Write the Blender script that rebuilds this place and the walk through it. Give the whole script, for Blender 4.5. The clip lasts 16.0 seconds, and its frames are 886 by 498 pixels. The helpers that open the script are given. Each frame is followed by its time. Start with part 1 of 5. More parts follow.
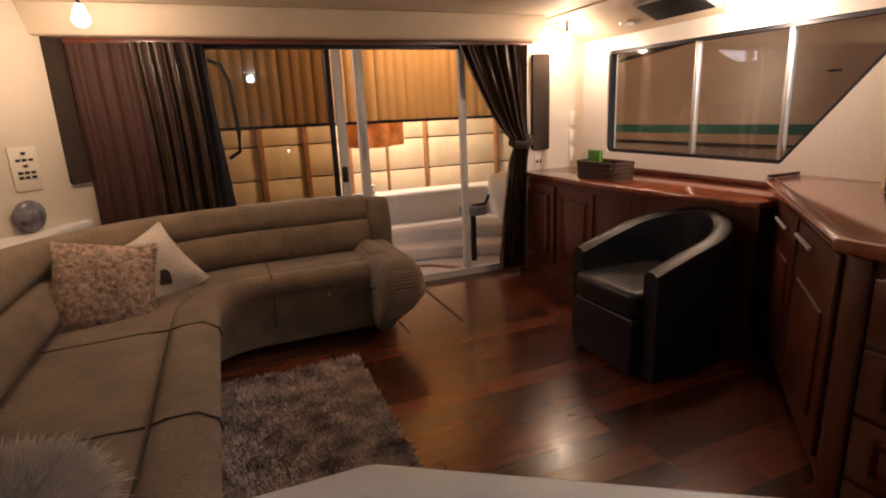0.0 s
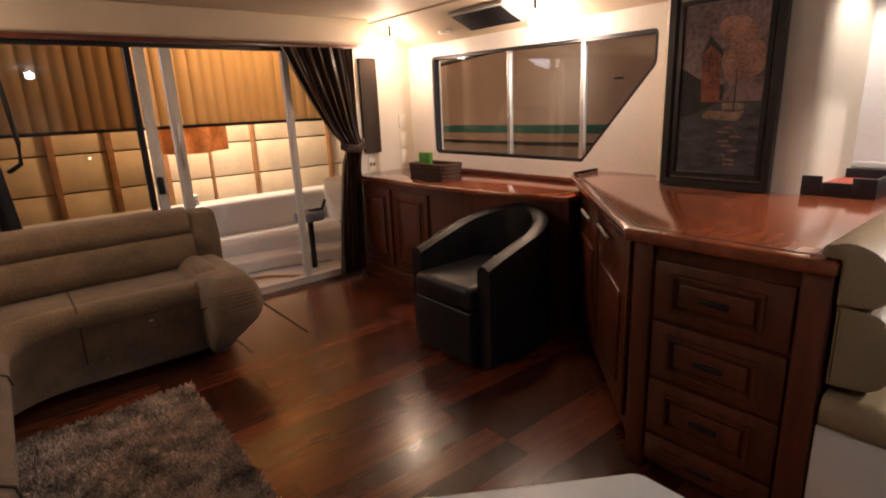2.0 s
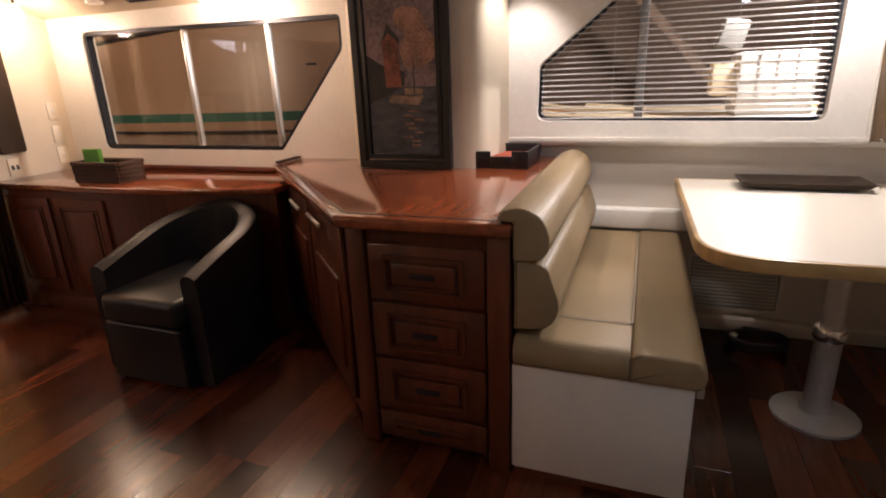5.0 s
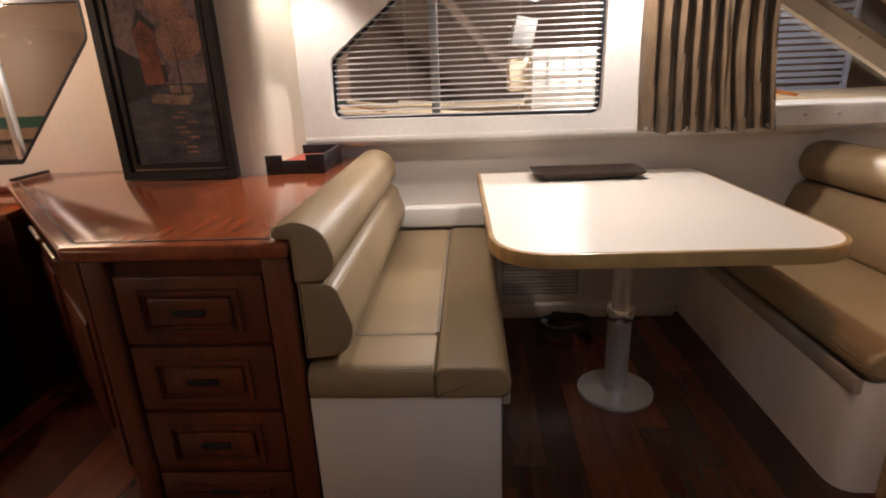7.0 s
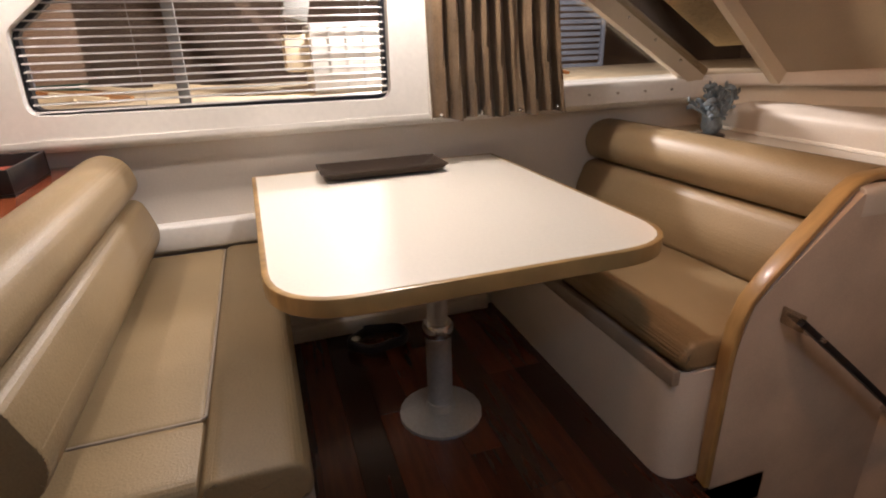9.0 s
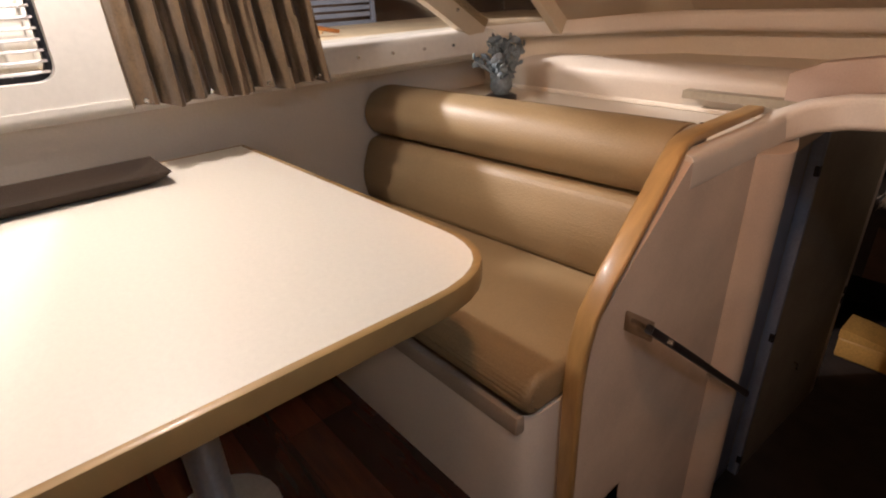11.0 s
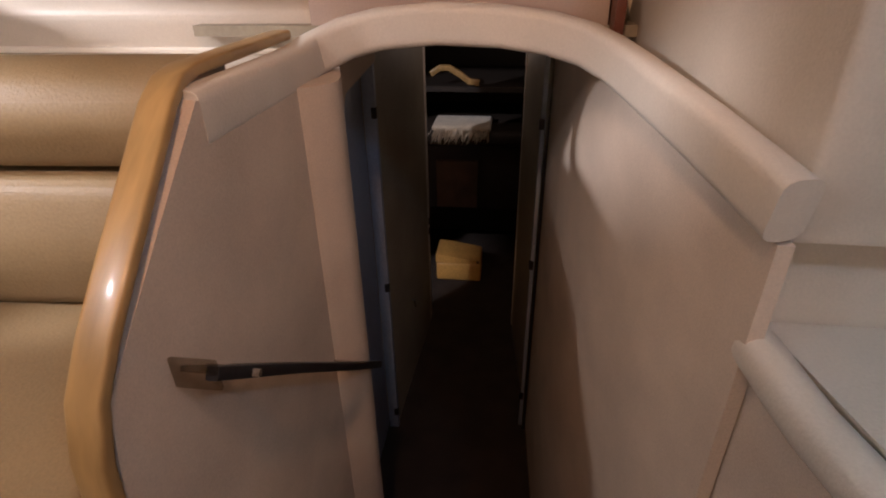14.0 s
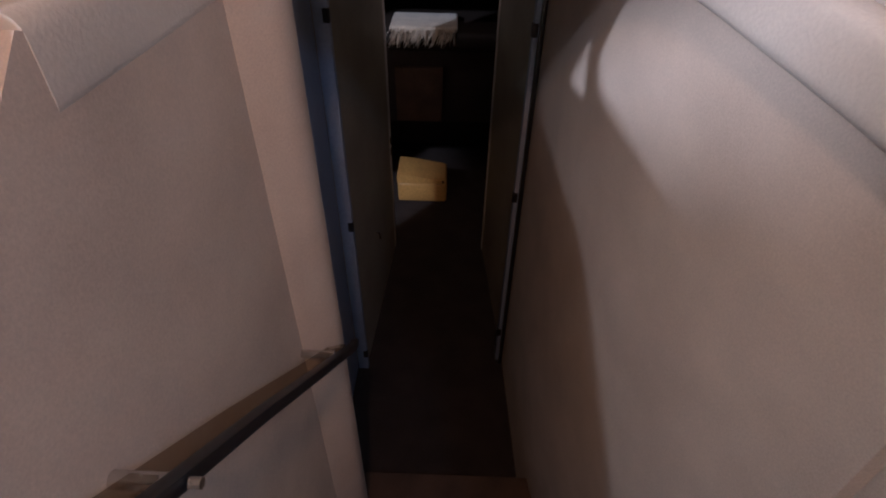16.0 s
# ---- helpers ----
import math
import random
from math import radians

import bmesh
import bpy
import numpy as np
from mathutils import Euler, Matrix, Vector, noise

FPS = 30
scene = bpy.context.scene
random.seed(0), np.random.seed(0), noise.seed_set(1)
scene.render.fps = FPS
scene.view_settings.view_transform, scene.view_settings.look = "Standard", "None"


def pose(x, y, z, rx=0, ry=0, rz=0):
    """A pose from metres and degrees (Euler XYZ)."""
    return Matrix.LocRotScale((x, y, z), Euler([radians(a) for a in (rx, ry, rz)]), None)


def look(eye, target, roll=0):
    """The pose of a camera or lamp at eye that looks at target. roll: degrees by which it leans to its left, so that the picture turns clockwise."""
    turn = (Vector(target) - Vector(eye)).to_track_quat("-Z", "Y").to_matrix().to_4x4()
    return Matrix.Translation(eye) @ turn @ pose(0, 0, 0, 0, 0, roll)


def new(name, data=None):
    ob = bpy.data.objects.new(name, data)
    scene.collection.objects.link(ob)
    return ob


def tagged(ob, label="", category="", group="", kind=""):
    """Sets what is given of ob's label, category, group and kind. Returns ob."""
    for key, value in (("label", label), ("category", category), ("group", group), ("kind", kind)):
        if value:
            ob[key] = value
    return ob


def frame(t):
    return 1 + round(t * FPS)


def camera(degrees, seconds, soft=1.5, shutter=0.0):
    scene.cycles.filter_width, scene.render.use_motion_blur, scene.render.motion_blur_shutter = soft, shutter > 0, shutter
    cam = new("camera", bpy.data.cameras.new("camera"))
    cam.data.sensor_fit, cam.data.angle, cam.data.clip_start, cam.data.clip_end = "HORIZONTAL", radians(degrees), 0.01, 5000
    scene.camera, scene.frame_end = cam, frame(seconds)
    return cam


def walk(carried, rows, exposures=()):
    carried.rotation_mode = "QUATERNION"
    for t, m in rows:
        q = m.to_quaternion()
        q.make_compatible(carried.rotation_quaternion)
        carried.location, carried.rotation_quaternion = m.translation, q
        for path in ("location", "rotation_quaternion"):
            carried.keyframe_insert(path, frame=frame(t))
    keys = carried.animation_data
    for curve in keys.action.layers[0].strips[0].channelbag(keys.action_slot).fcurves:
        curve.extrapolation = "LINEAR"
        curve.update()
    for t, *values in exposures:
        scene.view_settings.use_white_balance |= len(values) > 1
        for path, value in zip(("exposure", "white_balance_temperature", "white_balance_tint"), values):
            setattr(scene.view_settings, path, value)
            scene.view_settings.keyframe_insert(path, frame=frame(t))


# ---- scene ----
cam = camera(79.3, 16.0, 2.0)

PATH = [
    (0, (0.404, 0.45, 1.281), (1.12, 2.251, 0.785), -2.5),
    (0.5, (0.418, 0.46, 1.273), (1.23, 2.219, 0.777), -2.3),
    (1, (0.438, 0.471, 1.281), (1.365, 2.169, 0.776), -2.1),
    (1.5, (0.458, 0.458, 1.291), (1.519, 2.074, 0.78), -2.3),
    (2, (0.422, 0.439, 1.31), (1.635, 1.941, 0.788), -2.5),
    (2.5, (0.398, 0.432, 1.323), (1.742, 1.812, 0.788), -2.6),
    (3, (0.409, 0.441, 1.323), (1.867, 1.694, 0.773), -2.7),
    (3.5, (0.438, 0.453, 1.314), (1.994, 1.575, 0.746), -2.7),
    (4, (0.471, 0.463, 1.307), (2.112, 1.446, 0.724), -2.7),
    (6.5, (0.638, 0.41, 1.296), (2.522, 0.64, 0.666), -2.0),
    (7, (0.728, 0.343, 1.284), (2.622, 0.448, 0.647), -2.3),
    (7.5, (0.809, 0.3, 1.283), (2.698, 0.249, 0.63), -2.2),
    (8, (0.95, 0.31, 1.275), (2.816, 0.057, 0.601), -2.2),
    (8.5, (1.035, 0.297, 1.282), (2.857, -0.142, 0.583), -1.8),
    (11, (1.536, -0.091, 1.236), (2.922, -1.236, 0.36), -2.8),
    (11.5, (1.626, -0.107, 1.212), (2.772, -1.484, 0.322), -1.8),
    (12, (1.655, -0.154, 1.172), (2.546, -1.709, 0.282), -1.0),
    (12.5, (1.636, -0.265, 1.096), (2.352, -1.929, 0.234), -0.45),
    (13, (1.585, -0.34, 1.066), (2.167, -2.041, 0.204), -1.2),
    (13.5, (1.597, -0.444, 1.06), (1.981, -2.184, 0.157), -0.9),
    (14, (1.612, -0.523, 1.043), (1.837, -2.264, 0.08), -0.9),
    (14.5, (1.636, -0.596, 1.035), (1.731, -2.292, -0.012), -0.5),
    (15, (1.677, -0.686, 1.023), (1.695, -2.332, -0.113), 0.3),
    (15.5, (1.716, -0.778, 1.008), (1.714, -2.371, -0.201), 1.1),
    (16, (1.735, -0.848, 0.994), (1.764, -2.398, -0.269), 1.1),
]
walk(cam, [(t, look(*p)) for t, *p in PATH], [(0, 0, 5800, 10), (8.5, 0, 5900, 10), (11, 0.15, 6000, 10), (12.5, 0.15, 6000, 10), (14, 0.15, 5500, 10), (15, 0.15, 5000, 10), (16, 0.2, 4600, 10)])

# ---- world and lamps ----
world = bpy.data.worlds.new("shed_night")
scene.world = world
world.use_nodes = True
world.node_tree.nodes["Background"].inputs[0].default_value = (0.9, 0.75, 0.6, 1)
world.node_tree.nodes["Background"].inputs[1].default_value = 0.012


def lamp(name, place, watts, colour, radius=0.04, kind="POINT", aim=None, spot=70):
    data = bpy.data.lights.new(name, kind)
    data.energy, data.color = watts, colour
    if kind == "AREA":
        data.size = radius
    else:
        data.shadow_soft_size = radius
    if kind == "SPOT":
        data.spot_size, data.spot_blend = radians(spot), 0.6
    ob = new(name, data)
    ob.matrix_world = look(place, aim) if aim else Matrix.Translation(place)
    return ob


WARM, HALOGEN = (1.0, 0.67, 0.46), (1.0, 0.83, 0.70)
BULBS = ((2.86, 3.98, 1.755), (2.93, 2.62, 1.75), (-0.12, 3.55, 1.78))
for b, w in zip(BULBS, (10, 20, 14)):
    lamp("bulb_light", (b[0], b[1], b[2] - 0.06), w, WARM, 0.03)
lamp("dinette_downlight", (2.95, -0.25, 1.90), 95, HALOGEN, 0.04, "SPOT", (2.95, -0.25, 0), 150)
lamp("settee_downlight", (2.55, 0.47, 1.90), 24, HALOGEN, 0.04, "SPOT", (2.55, 0.47, 0), 110)
lamp("side_downlight", (3.08, 1.02, 1.90), 62, HALOGEN, 0.04, "SPOT", (3.22, 1.1, 0), 85)
lamp("aisle_downlight", (1.74, -0.38, 1.88), 36, (1.0, 0.50, 0.24), 0.05, "SPOT", (2.12, -1.75, 0.6), 78)
# unseen bluish fill, added to brighten the companionway panels
lamp("cool_fill_light", (0.9, -0.25, 1.85), 11, (0.70, 0.84, 1.0), 0.05)
# hidden warm fill, added so the forward cabin's things show
lamp("cabin_fill_light", (1.72, -3.85, 0.62), 1.1, WARM, 0.03)
# added fill for the cockpit, placed to keep its reflection off the planks
lamp("cockpit_fill", (0.2, 5.2, 2.1), 30, (0.96, 0.88, 0.92), 0.4)
lamp("shed_light_aft", (2.4, 6.7, 2.6), 420, (1.0, 0.70, 0.46), 0.2)
lamp("shed_light_side", (4.3, 3.2, 3.2), 26, (1.0, 0.75, 0.60), 0.2)
lamp("work_light", (4.6, -0.6, 2.3), 340, (1.0, 0.85, 0.75), 0.1)

# ---- materials ----


def mat(name, colour, rough=0.5, vary=0.15, size=4.0, fine=60.0, bump=0.05, metal=0.0, coat=0.0, rand=0.0, sheen=0.0, stretch=(1, 1, 1), gap=0.004):
    """A surface with large stains and fine grain."""
    m = bpy.data.materials.new(name)
    m.use_nodes = True
    nt = m.node_tree
    L, N = nt.links, nt.nodes
    b = N["Principled BSDF"]
    co = N.new("ShaderNodeTexCoord")
    mp = N.new("ShaderNodeMapping")
    mp.inputs["Scale"].default_value = stretch
    L.new(co.outputs["Object"], mp.inputs[0])
    big, small = N.new("ShaderNodeTexNoise"), N.new("ShaderNodeTexNoise")
    big.inputs["Scale"].default_value, small.inputs["Scale"].default_value = size, fine
    big.inputs["Detail"].default_value, small.inputs["Detail"].default_value = 4, 3
    L.new(mp.outputs[0], big.inputs[0])
    L.new(mp.outputs[0], small.inputs[0])
    mix = N.new("ShaderNodeMix")
    mix.data_type = "FLOAT"
    mix.inputs[0].default_value = 0.4
    L.new(big.outputs[0], mix.inputs[2])
    L.new(small.outputs[0], mix.inputs[3])
    last = mix.outputs[0]
    if rand:
        oi, ma = N.new("ShaderNodeObjectInfo"), N.new("ShaderNodeMath")
        ma.operation = "MULTIPLY_ADD"
        ma.inputs[1].default_value = rand
        L.new(oi.outputs["Random"], ma.inputs[0])
        L.new(last, ma.inputs[2])
        sub = N.new("ShaderNodeMath")
        sub.operation = "SUBTRACT"
        sub.inputs[1].default_value = rand / 2
        L.new(ma.outputs[0], sub.inputs[0])
        last = sub.outputs[0]
    ramp = N.new("ShaderNodeValToRGB")
    lo = [max(c * (1 - vary * 2.2), 0) for c in colour]
    hi = [min(c * (1 + vary * 1.6), 1) for c in colour]
    ramp.color_ramp.elements[0].position, ramp.color_ramp.elements[0].color = 0.3, (*lo, 1)
    ramp.color_ramp.elements[1].position, ramp.color_ramp.elements[1].color = 0.7, (*hi, 1)
    L.new(last, ramp.inputs[0])
    L.new(ramp.outputs[0], b.inputs["Base Color"])
    rr = N.new("ShaderNodeMath")
    rr.operation = "MULTIPLY_ADD"
    rr.inputs[1].default_value, rr.inputs[2].default_value = 0.16, max(rough - 0.08, 0.02)
    L.new(big.outputs[0], rr.inputs[0])
    L.new(rr.outputs[0], b.inputs["Roughness"])
    b.inputs["Metallic"].default_value = metal
    b.inputs["Coat Weight"].default_value = coat
    b.inputs["Coat Roughness"].default_value = 0.12
    b.inputs["Sheen Weight"].default_value = sheen
    if bump:
        bp = N.new("ShaderNodeBump")
        bp.inputs["Strength"].default_value, bp.inputs["Distance"].default_value = min(bump * 4, 1), gap
        L.new(small.outputs[0], bp.inputs["Height"])
        L.new(bp.outputs[0], b.inputs["Normal"])
    return m


def glow(name, colour, strength):
    m = bpy.data.materials.new(name)
    m.use_nodes = True
    b = m.node_tree.nodes["Principled BSDF"]
    b.inputs["Base Color"].default_value = (*colour, 1)
    b.inputs["Emission Color"].default_value = (*colour, 1)
    b.inputs["Emission Strength"].default_value = strength
    return m


def glass(name, tint, rough=0.0):
    m = bpy.data.materials.new(name)
    m.use_nodes = True
    nt = m.node_tree
    out = nt.nodes["Material Output"]
    tr, gl, mx = (nt.nodes.new("ShaderNode" + k) for k in ("BsdfTransparent", "BsdfGlossy", "MixShader"))
    tr.inputs[0].default_value = (*tint, 1)
    gl.inputs["Roughness"].default_value = rough
    mx.inputs[0].default_value = 0.045
    nt.links.new(tr.outputs[0], mx.inputs[1])
    nt.links.new(gl.outputs[0], mx.inputs[2])
    nt.links.new(mx.outputs[0], out.inputs[0])
    return m


CREAM = mat("cream_vinyl_wall", (0.64, 0.57, 0.45), 0.55, 0.04, 3, 140, 0.06)
GELCOAT = mat("white_gelcoat", (0.78, 0.75, 0.70), 0.35, 0.04, 2, 50, 0.02)
HEADLINER = mat("headliner_vinyl", (0.62, 0.52, 0.38), 0.6, 0.05, 3, 160, 0.08)
MAHOG = mat("mahogany", (0.112, 0.027, 0.010), 0.38, 0.3, 3, 30, 0.03, coat=0.2, stretch=(1, 1, 0.12))
MAHOG_TOP = mat("varnished_mahogany_top", (0.25, 0.064, 0.023), 0.16, 0.25, 2, 28, 0.01, coat=0.8, stretch=(0.15, 1, 1))
PLANK = mat("cherry_plank", (0.105, 0.026, 0.010), 0.26, 0.32, 2.5, 36, 0.02, coat=0.15, rand=0.32, stretch=(0.12, 1, 1))
SUB = mat("dark_underlay", (0.03, 0.015, 0.01), 0.7, 0.2)
SUEDE = mat("taupe_suede", (0.21, 0.15, 0.092), 0.85, 0.22, 5, 90, 0.12, sheen=0.15)
TANV = mat("tan_vinyl", (0.285, 0.205, 0.108), 0.45, 0.09, 4, 180, 0.08)
GREYV = mat("grey_taupe_vinyl", (0.34, 0.28, 0.22), 0.5, 0.08, 4, 180, 0.08)
BLACKL = mat("black_leather", (0.010, 0.010, 0.012), 0.40, 0.2, 6, 110, 0.08)
RUG = mat("taupe_shag", (0.55, 0.43, 0.33), 0.95, 0.5, 11, 90, 0.2)
LAMINATE = mat("cream_laminate", (0.80, 0.75, 0.66), 0.42, 0.02, 90, 260, 0.0)
OAK = mat("honey_oak_edge", (0.36, 0.225, 0.085), 0.36, 0.28, 4, 40, 0.02, coat=0.2, stretch=(1, 0.2, 0.2))
CARPETED = mat("beige_fabric_wall", (0.56, 0.46, 0.37), 0.9, 0.09, 5, 300, 0.03)
LIPV = mat("padded_vinyl_lip", (0.64, 0.58, 0.50), 0.5, 0.05, 5, 200, 0.05)
BANDV = mat("pink_beige_vinyl", (0.46, 0.36, 0.30), 0.5, 0.06, 5, 200, 0.05)
WHITEPAN = mat("white_panel", (0.70, 0.64, 0.57), 0.5, 0.04, 3, 120, 0.03)
ALU = mat("brushed_aluminium", (0.70, 0.69, 0.67), 0.35, 0.08, 5, 80, 0.02, metal=0.7)
WHITEFR = mat("white_frame", (0.72, 0.70, 0.66), 0.4, 0.05, 4, 60, 0.01)
CHROME = mat("stainless_steel", (0.65, 0.64, 0.62), 0.18, 0.05, 8, 60, 0.0, metal=1.0)
DARKMET = mat("dark_metal", (0.03, 0.03, 0.035), 0.4, 0.1, 8, 60, 0.01, metal=0.6)
BLACKP = mat("black_plastic", (0.012, 0.011, 0.012), 0.35, 0.1, 8, 90, 0.02)
CURTDK = mat("brown_satin_curtain", (0.050, 0.028, 0.017), 0.38, 0.25, 8, 150, 0.05)
CURTRED = mat("red_brown_drape", (0.046, 0.015, 0.009), 0.75, 0.15, 6, 180, 0.05)
NAVYSTRIP = mat("navy_strip", (0.012, 0.013, 0.018), 0.8, 0.15, 6, 180, 0.05)
CURTTAN = mat("taupe_satin_curtain", (0.16, 0.105, 0.058), 0.35, 0.2, 8, 150, 0.05, sheen=0.2)
SPEAKER = mat("brown_speaker_cloth", (0.036, 0.022, 0.013), 0.9, 0.15, 8, 300, 0.15)
NAVYCARP = mat("dark_brown_carpet", (0.035, 0.024, 0.020), 0.97, 0.25, 8, 260, 0.2)
STEPC = mat("brown_step_carpet", (0.10, 0.060, 0.038), 0.95, 0.2, 8, 260, 0.2)
CABINW = mat("blue_grey_door", (0.29, 0.33, 0.43), 0.5, 0.1, 4, 90, 0.02)
OLIVE = mat("olive_beige_panel", (0.30, 0.26, 0.19), 0.6, 0.12, 4, 90, 0.03)
# near-black base colour carries the shade of the dim forward cabin
CABSHADE = mat("cabin_in_shade", (0.03, 0.020, 0.015), 0.7, 0.2)
GREYPL = mat("grey_plastic", (0.35, 0.35, 0.34), 0.45, 0.06)
SLAT = mat("blind_slat", (0.42, 0.40, 0.38), 0.35, 0.06, 6, 60, 0.0, metal=0.1)
PLASTICW = mat("ivory_plastic", (0.72, 0.66, 0.52), 0.4, 0.04)
GOLD = mat("gold_box", (0.62, 0.36, 0.10), 0.4, 0.15)
STONE = mat("grey_blue_ceramic", (0.16, 0.20, 0.23), 0.45, 0.25, 12, 80, 0.05)
WICKER = mat("dark_wicker", (0.075, 0.035, 0.018), 0.6, 0.35, 30, 160, 0.3, stretch=(1, 1, 3))
GREEN = mat("green_paper", (0.12, 0.34, 0.03), 0.6, 0.1)
REDPAPER = mat("red_paper", (0.35, 0.06, 0.03), 0.6, 0.15)
FUR = mat("cream_fur", (0.66, 0.56, 0.44), 0.95, 0.12, 12, 90, 0.1, sheen=0.4)
CLEAR = glass("clear_glass", (0.92, 0.92, 0.90))
ACRYLIC = glass("smoky_acrylic", (0.72, 0.68, 0.62), 0.1)
TINT = glass("smoked_glass", (0.62, 0.56, 0.46))
ORANGE = mat("orange_cloth", (0.52, 0.20, 0.05), 0.8, 0.25, 8, 60, 0.1)
PANELW = mat("insulation_panel", (0.86, 0.72, 0.50), 0.7, 0.10, 3, 40, 0.1)
STUD = mat("pine_stud", (0.42, 0.22, 0.09), 0.7, 0.2, 6, 40, 0.05)
VALANCE = mat("pleated_canvas", (0.55, 0.40, 0.20), 0.7, 0.12, 5, 120, 0.05)
nt = VALANCE.node_tree
thin, both = nt.nodes.new("ShaderNodeBsdfTranslucent"), nt.nodes.new("ShaderNodeMixShader")
thin.inputs[0].default_value = (0.66, 0.49, 0.27, 1)
both.inputs[0].default_value = 0.55
nt.links.new(nt.nodes["Principled BSDF"].outputs[0], both.inputs[1])
nt.links.new(thin.outputs[0], both.inputs[2])
nt.links.new(both.outputs[0], nt.nodes["Material Output"].inputs[0])
CANVAS = mat("tan_canvas", (0.60, 0.50, 0.34), 0.8, 0.3, 3, 120, 0.1)
HULL = mat("tan_hull", (0.25, 0.16, 0.105), 0.4, 0.1, 1, 30, 0.02)
HULLG = mat("green_stripe", (0.02, 0.085, 0.065), 0.4, 0.1)
SHEDW = mat("shed_wall", (0.20, 0.14, 0.105), 0.9, 0.25, 1, 20, 0.05)
BULBM = glow("bulb_glow", (1.0, 0.80, 0.45), 14)

# ---- shape helpers ----


def thing(name, label, category, group="", kind="", at=(0, 0, 0)):
    ob = new(name)
    ob.location = at
    ob.empty_display_size = 0.1
    return tagged(ob, label, category, group, kind)


def smooth(bm, angle=40):
    bmesh.ops.recalc_face_normals(bm, faces=bm.faces[:])
    for f in bm.faces:
        f.smooth = True
    for e in bm.edges:
        if len(e.link_faces) == 2 and e.calc_face_angle(0) > radians(angle):
            e.smooth = False


def part(name, bm, material, parent=None, label="", kind="", soft=True):
    if soft:
        smooth(bm)
    me = bpy.data.meshes.new(name)
    bm.to_mesh(me)
    bm.free()
    me.materials.append(material)
    ob = new(name, me)
    if parent:
        ob.parent = parent
        ob.matrix_parent_inverse = Matrix.Translation(-parent.location)
        if parent.parent:
            ob.matrix_parent_inverse = Matrix.Identity(4)
    if label:
        ob["label"] = label
    if kind:
        ob["kind"] = kind
    return ob


def solo(name, bm, material, label, category, kind="", group=""):
    return tagged(part(name, bm, material), label, category, group, kind)


def box(x0, x1, y0, y1, z0, z1, r=0.0, seg=2, bm=None):
    b = bmesh.new()
    m = Matrix.Translation(((x0 + x1) / 2, (y0 + y1) / 2, (z0 + z1) / 2)) @ Matrix.Diagonal((x1 - x0, y1 - y0, z1 - z0, 1))
    bmesh.ops.create_cube(b, size=1, matrix=m)
    if r:
        bmesh.ops.bevel(b, geom=b.edges[:], offset=r, segments=seg, affect="EDGES", profile=0.5)
    return join(bm, b)


def join(bm, b):
    if bm is None:
        return b
    me = bpy.data.meshes.new("join")
    b.to_mesh(me)
    b.free()
    bm.from_mesh(me)
    bpy.data.meshes.remove(me)
    return bm


def prism(points, axis, a0, a1, r=0.0, seg=2, bm=None):
    """A polygon pulled along an axis; points lie in the other two axes, in xyz order."""
    b = bmesh.new()

    def put(p, a):
        return {"x": (a, p[0], p[1]), "y": (p[0], a, p[1]), "z": (p[0], p[1], a)}[axis]

    lo = [b.verts.new(put(p, a0)) for p in points]
    hi = [b.verts.new(put(p, a1)) for p in points]
    b.faces.new(lo)
    b.faces.new(hi)
    n = len(points)
    for i in range(n):
        b.faces.new((lo[i], lo[(i + 1) % n], hi[(i + 1) % n], hi[i]))
    bmesh.ops.recalc_face_normals(b, faces=b.faces[:])
    if r:
        bmesh.ops.bevel(b, geom=b.edges[:], offset=r, segments=seg, affect="EDGES", profile=0.5)
    return join(bm, b)


def rounded(points, r, n=5):
    """A polygon with its corners rounded; r is one radius or one for each corner."""
    out = []
    k = len(points)
    rs = r if isinstance(r, (list, tuple)) else [r] * k
    for i, p in enumerate(points):
        if rs[i] <= 0:
            out.append(p)
            continue
        p, a, c = Vector(p), Vector(points[i - 1]), Vector(points[(i + 1) % k])
        u, v = (a - p), (c - p)
        d = min(rs[i], u.length * 0.49, v.length * 0.49)
        s, e = p + u.normalized() * d, p + v.normalized() * d
        for j in range(n + 1):
            t = j / n
            out.append(tuple((1 - t) ** 2 * s + 2 * t * (1 - t) * p + t * t * e))
    return out


def holed(outer, hole, axis, a0, a1):
    """A wall with one opening through it, bridged between two outlines of the same axis."""
    b = bmesh.new()

    def put(p, a):
        return {"x": (a, p[0], p[1]), "y": (p[0], a, p[1])}[axis]

    rings = []
    for a in (a0, a1):
        es = []
        for loop in (outer, hole):
            vs = [b.verts.new(put(p, a)) for p in loop]
            es += [b.edges.new((vs[i], vs[(i + 1) % len(vs)])) for i in range(len(vs))]
            rings.append(vs)
        bmesh.ops.triangle_fill(b, edges=es, use_beauty=True)
    for k in (0, 1):
        lo, hi = rings[k], rings[k + 2]
        for i in range(len(lo)):
            j = (i + 1) % len(lo)
            b.faces.new((lo[i], lo[j], hi[j], hi[i]))
    bmesh.ops.recalc_face_normals(b, faces=b.faces[:])
    return b


def ring(points, axis, a0, a1, width, bm=None):
    """A frame that follows a closed outline, width inwards."""
    c = sum((Vector(p) for p in points), Vector((0, 0))) / len(points)
    inner = []
    k = len(points)
    for i in range(k):
        p, a, q = Vector(points[i]), Vector(points[i - 1]), Vector(points[(i + 1) % k])
        n = ((p - a).normalized() + (q - p).normalized())
        n = Vector((-n.y, n.x)).normalized()
        if n.dot(c - p) < 0:
            n = -n
        inner.append(tuple(p + n * width))
    return join(bm, holed(points, inner, axis, a0, a1))


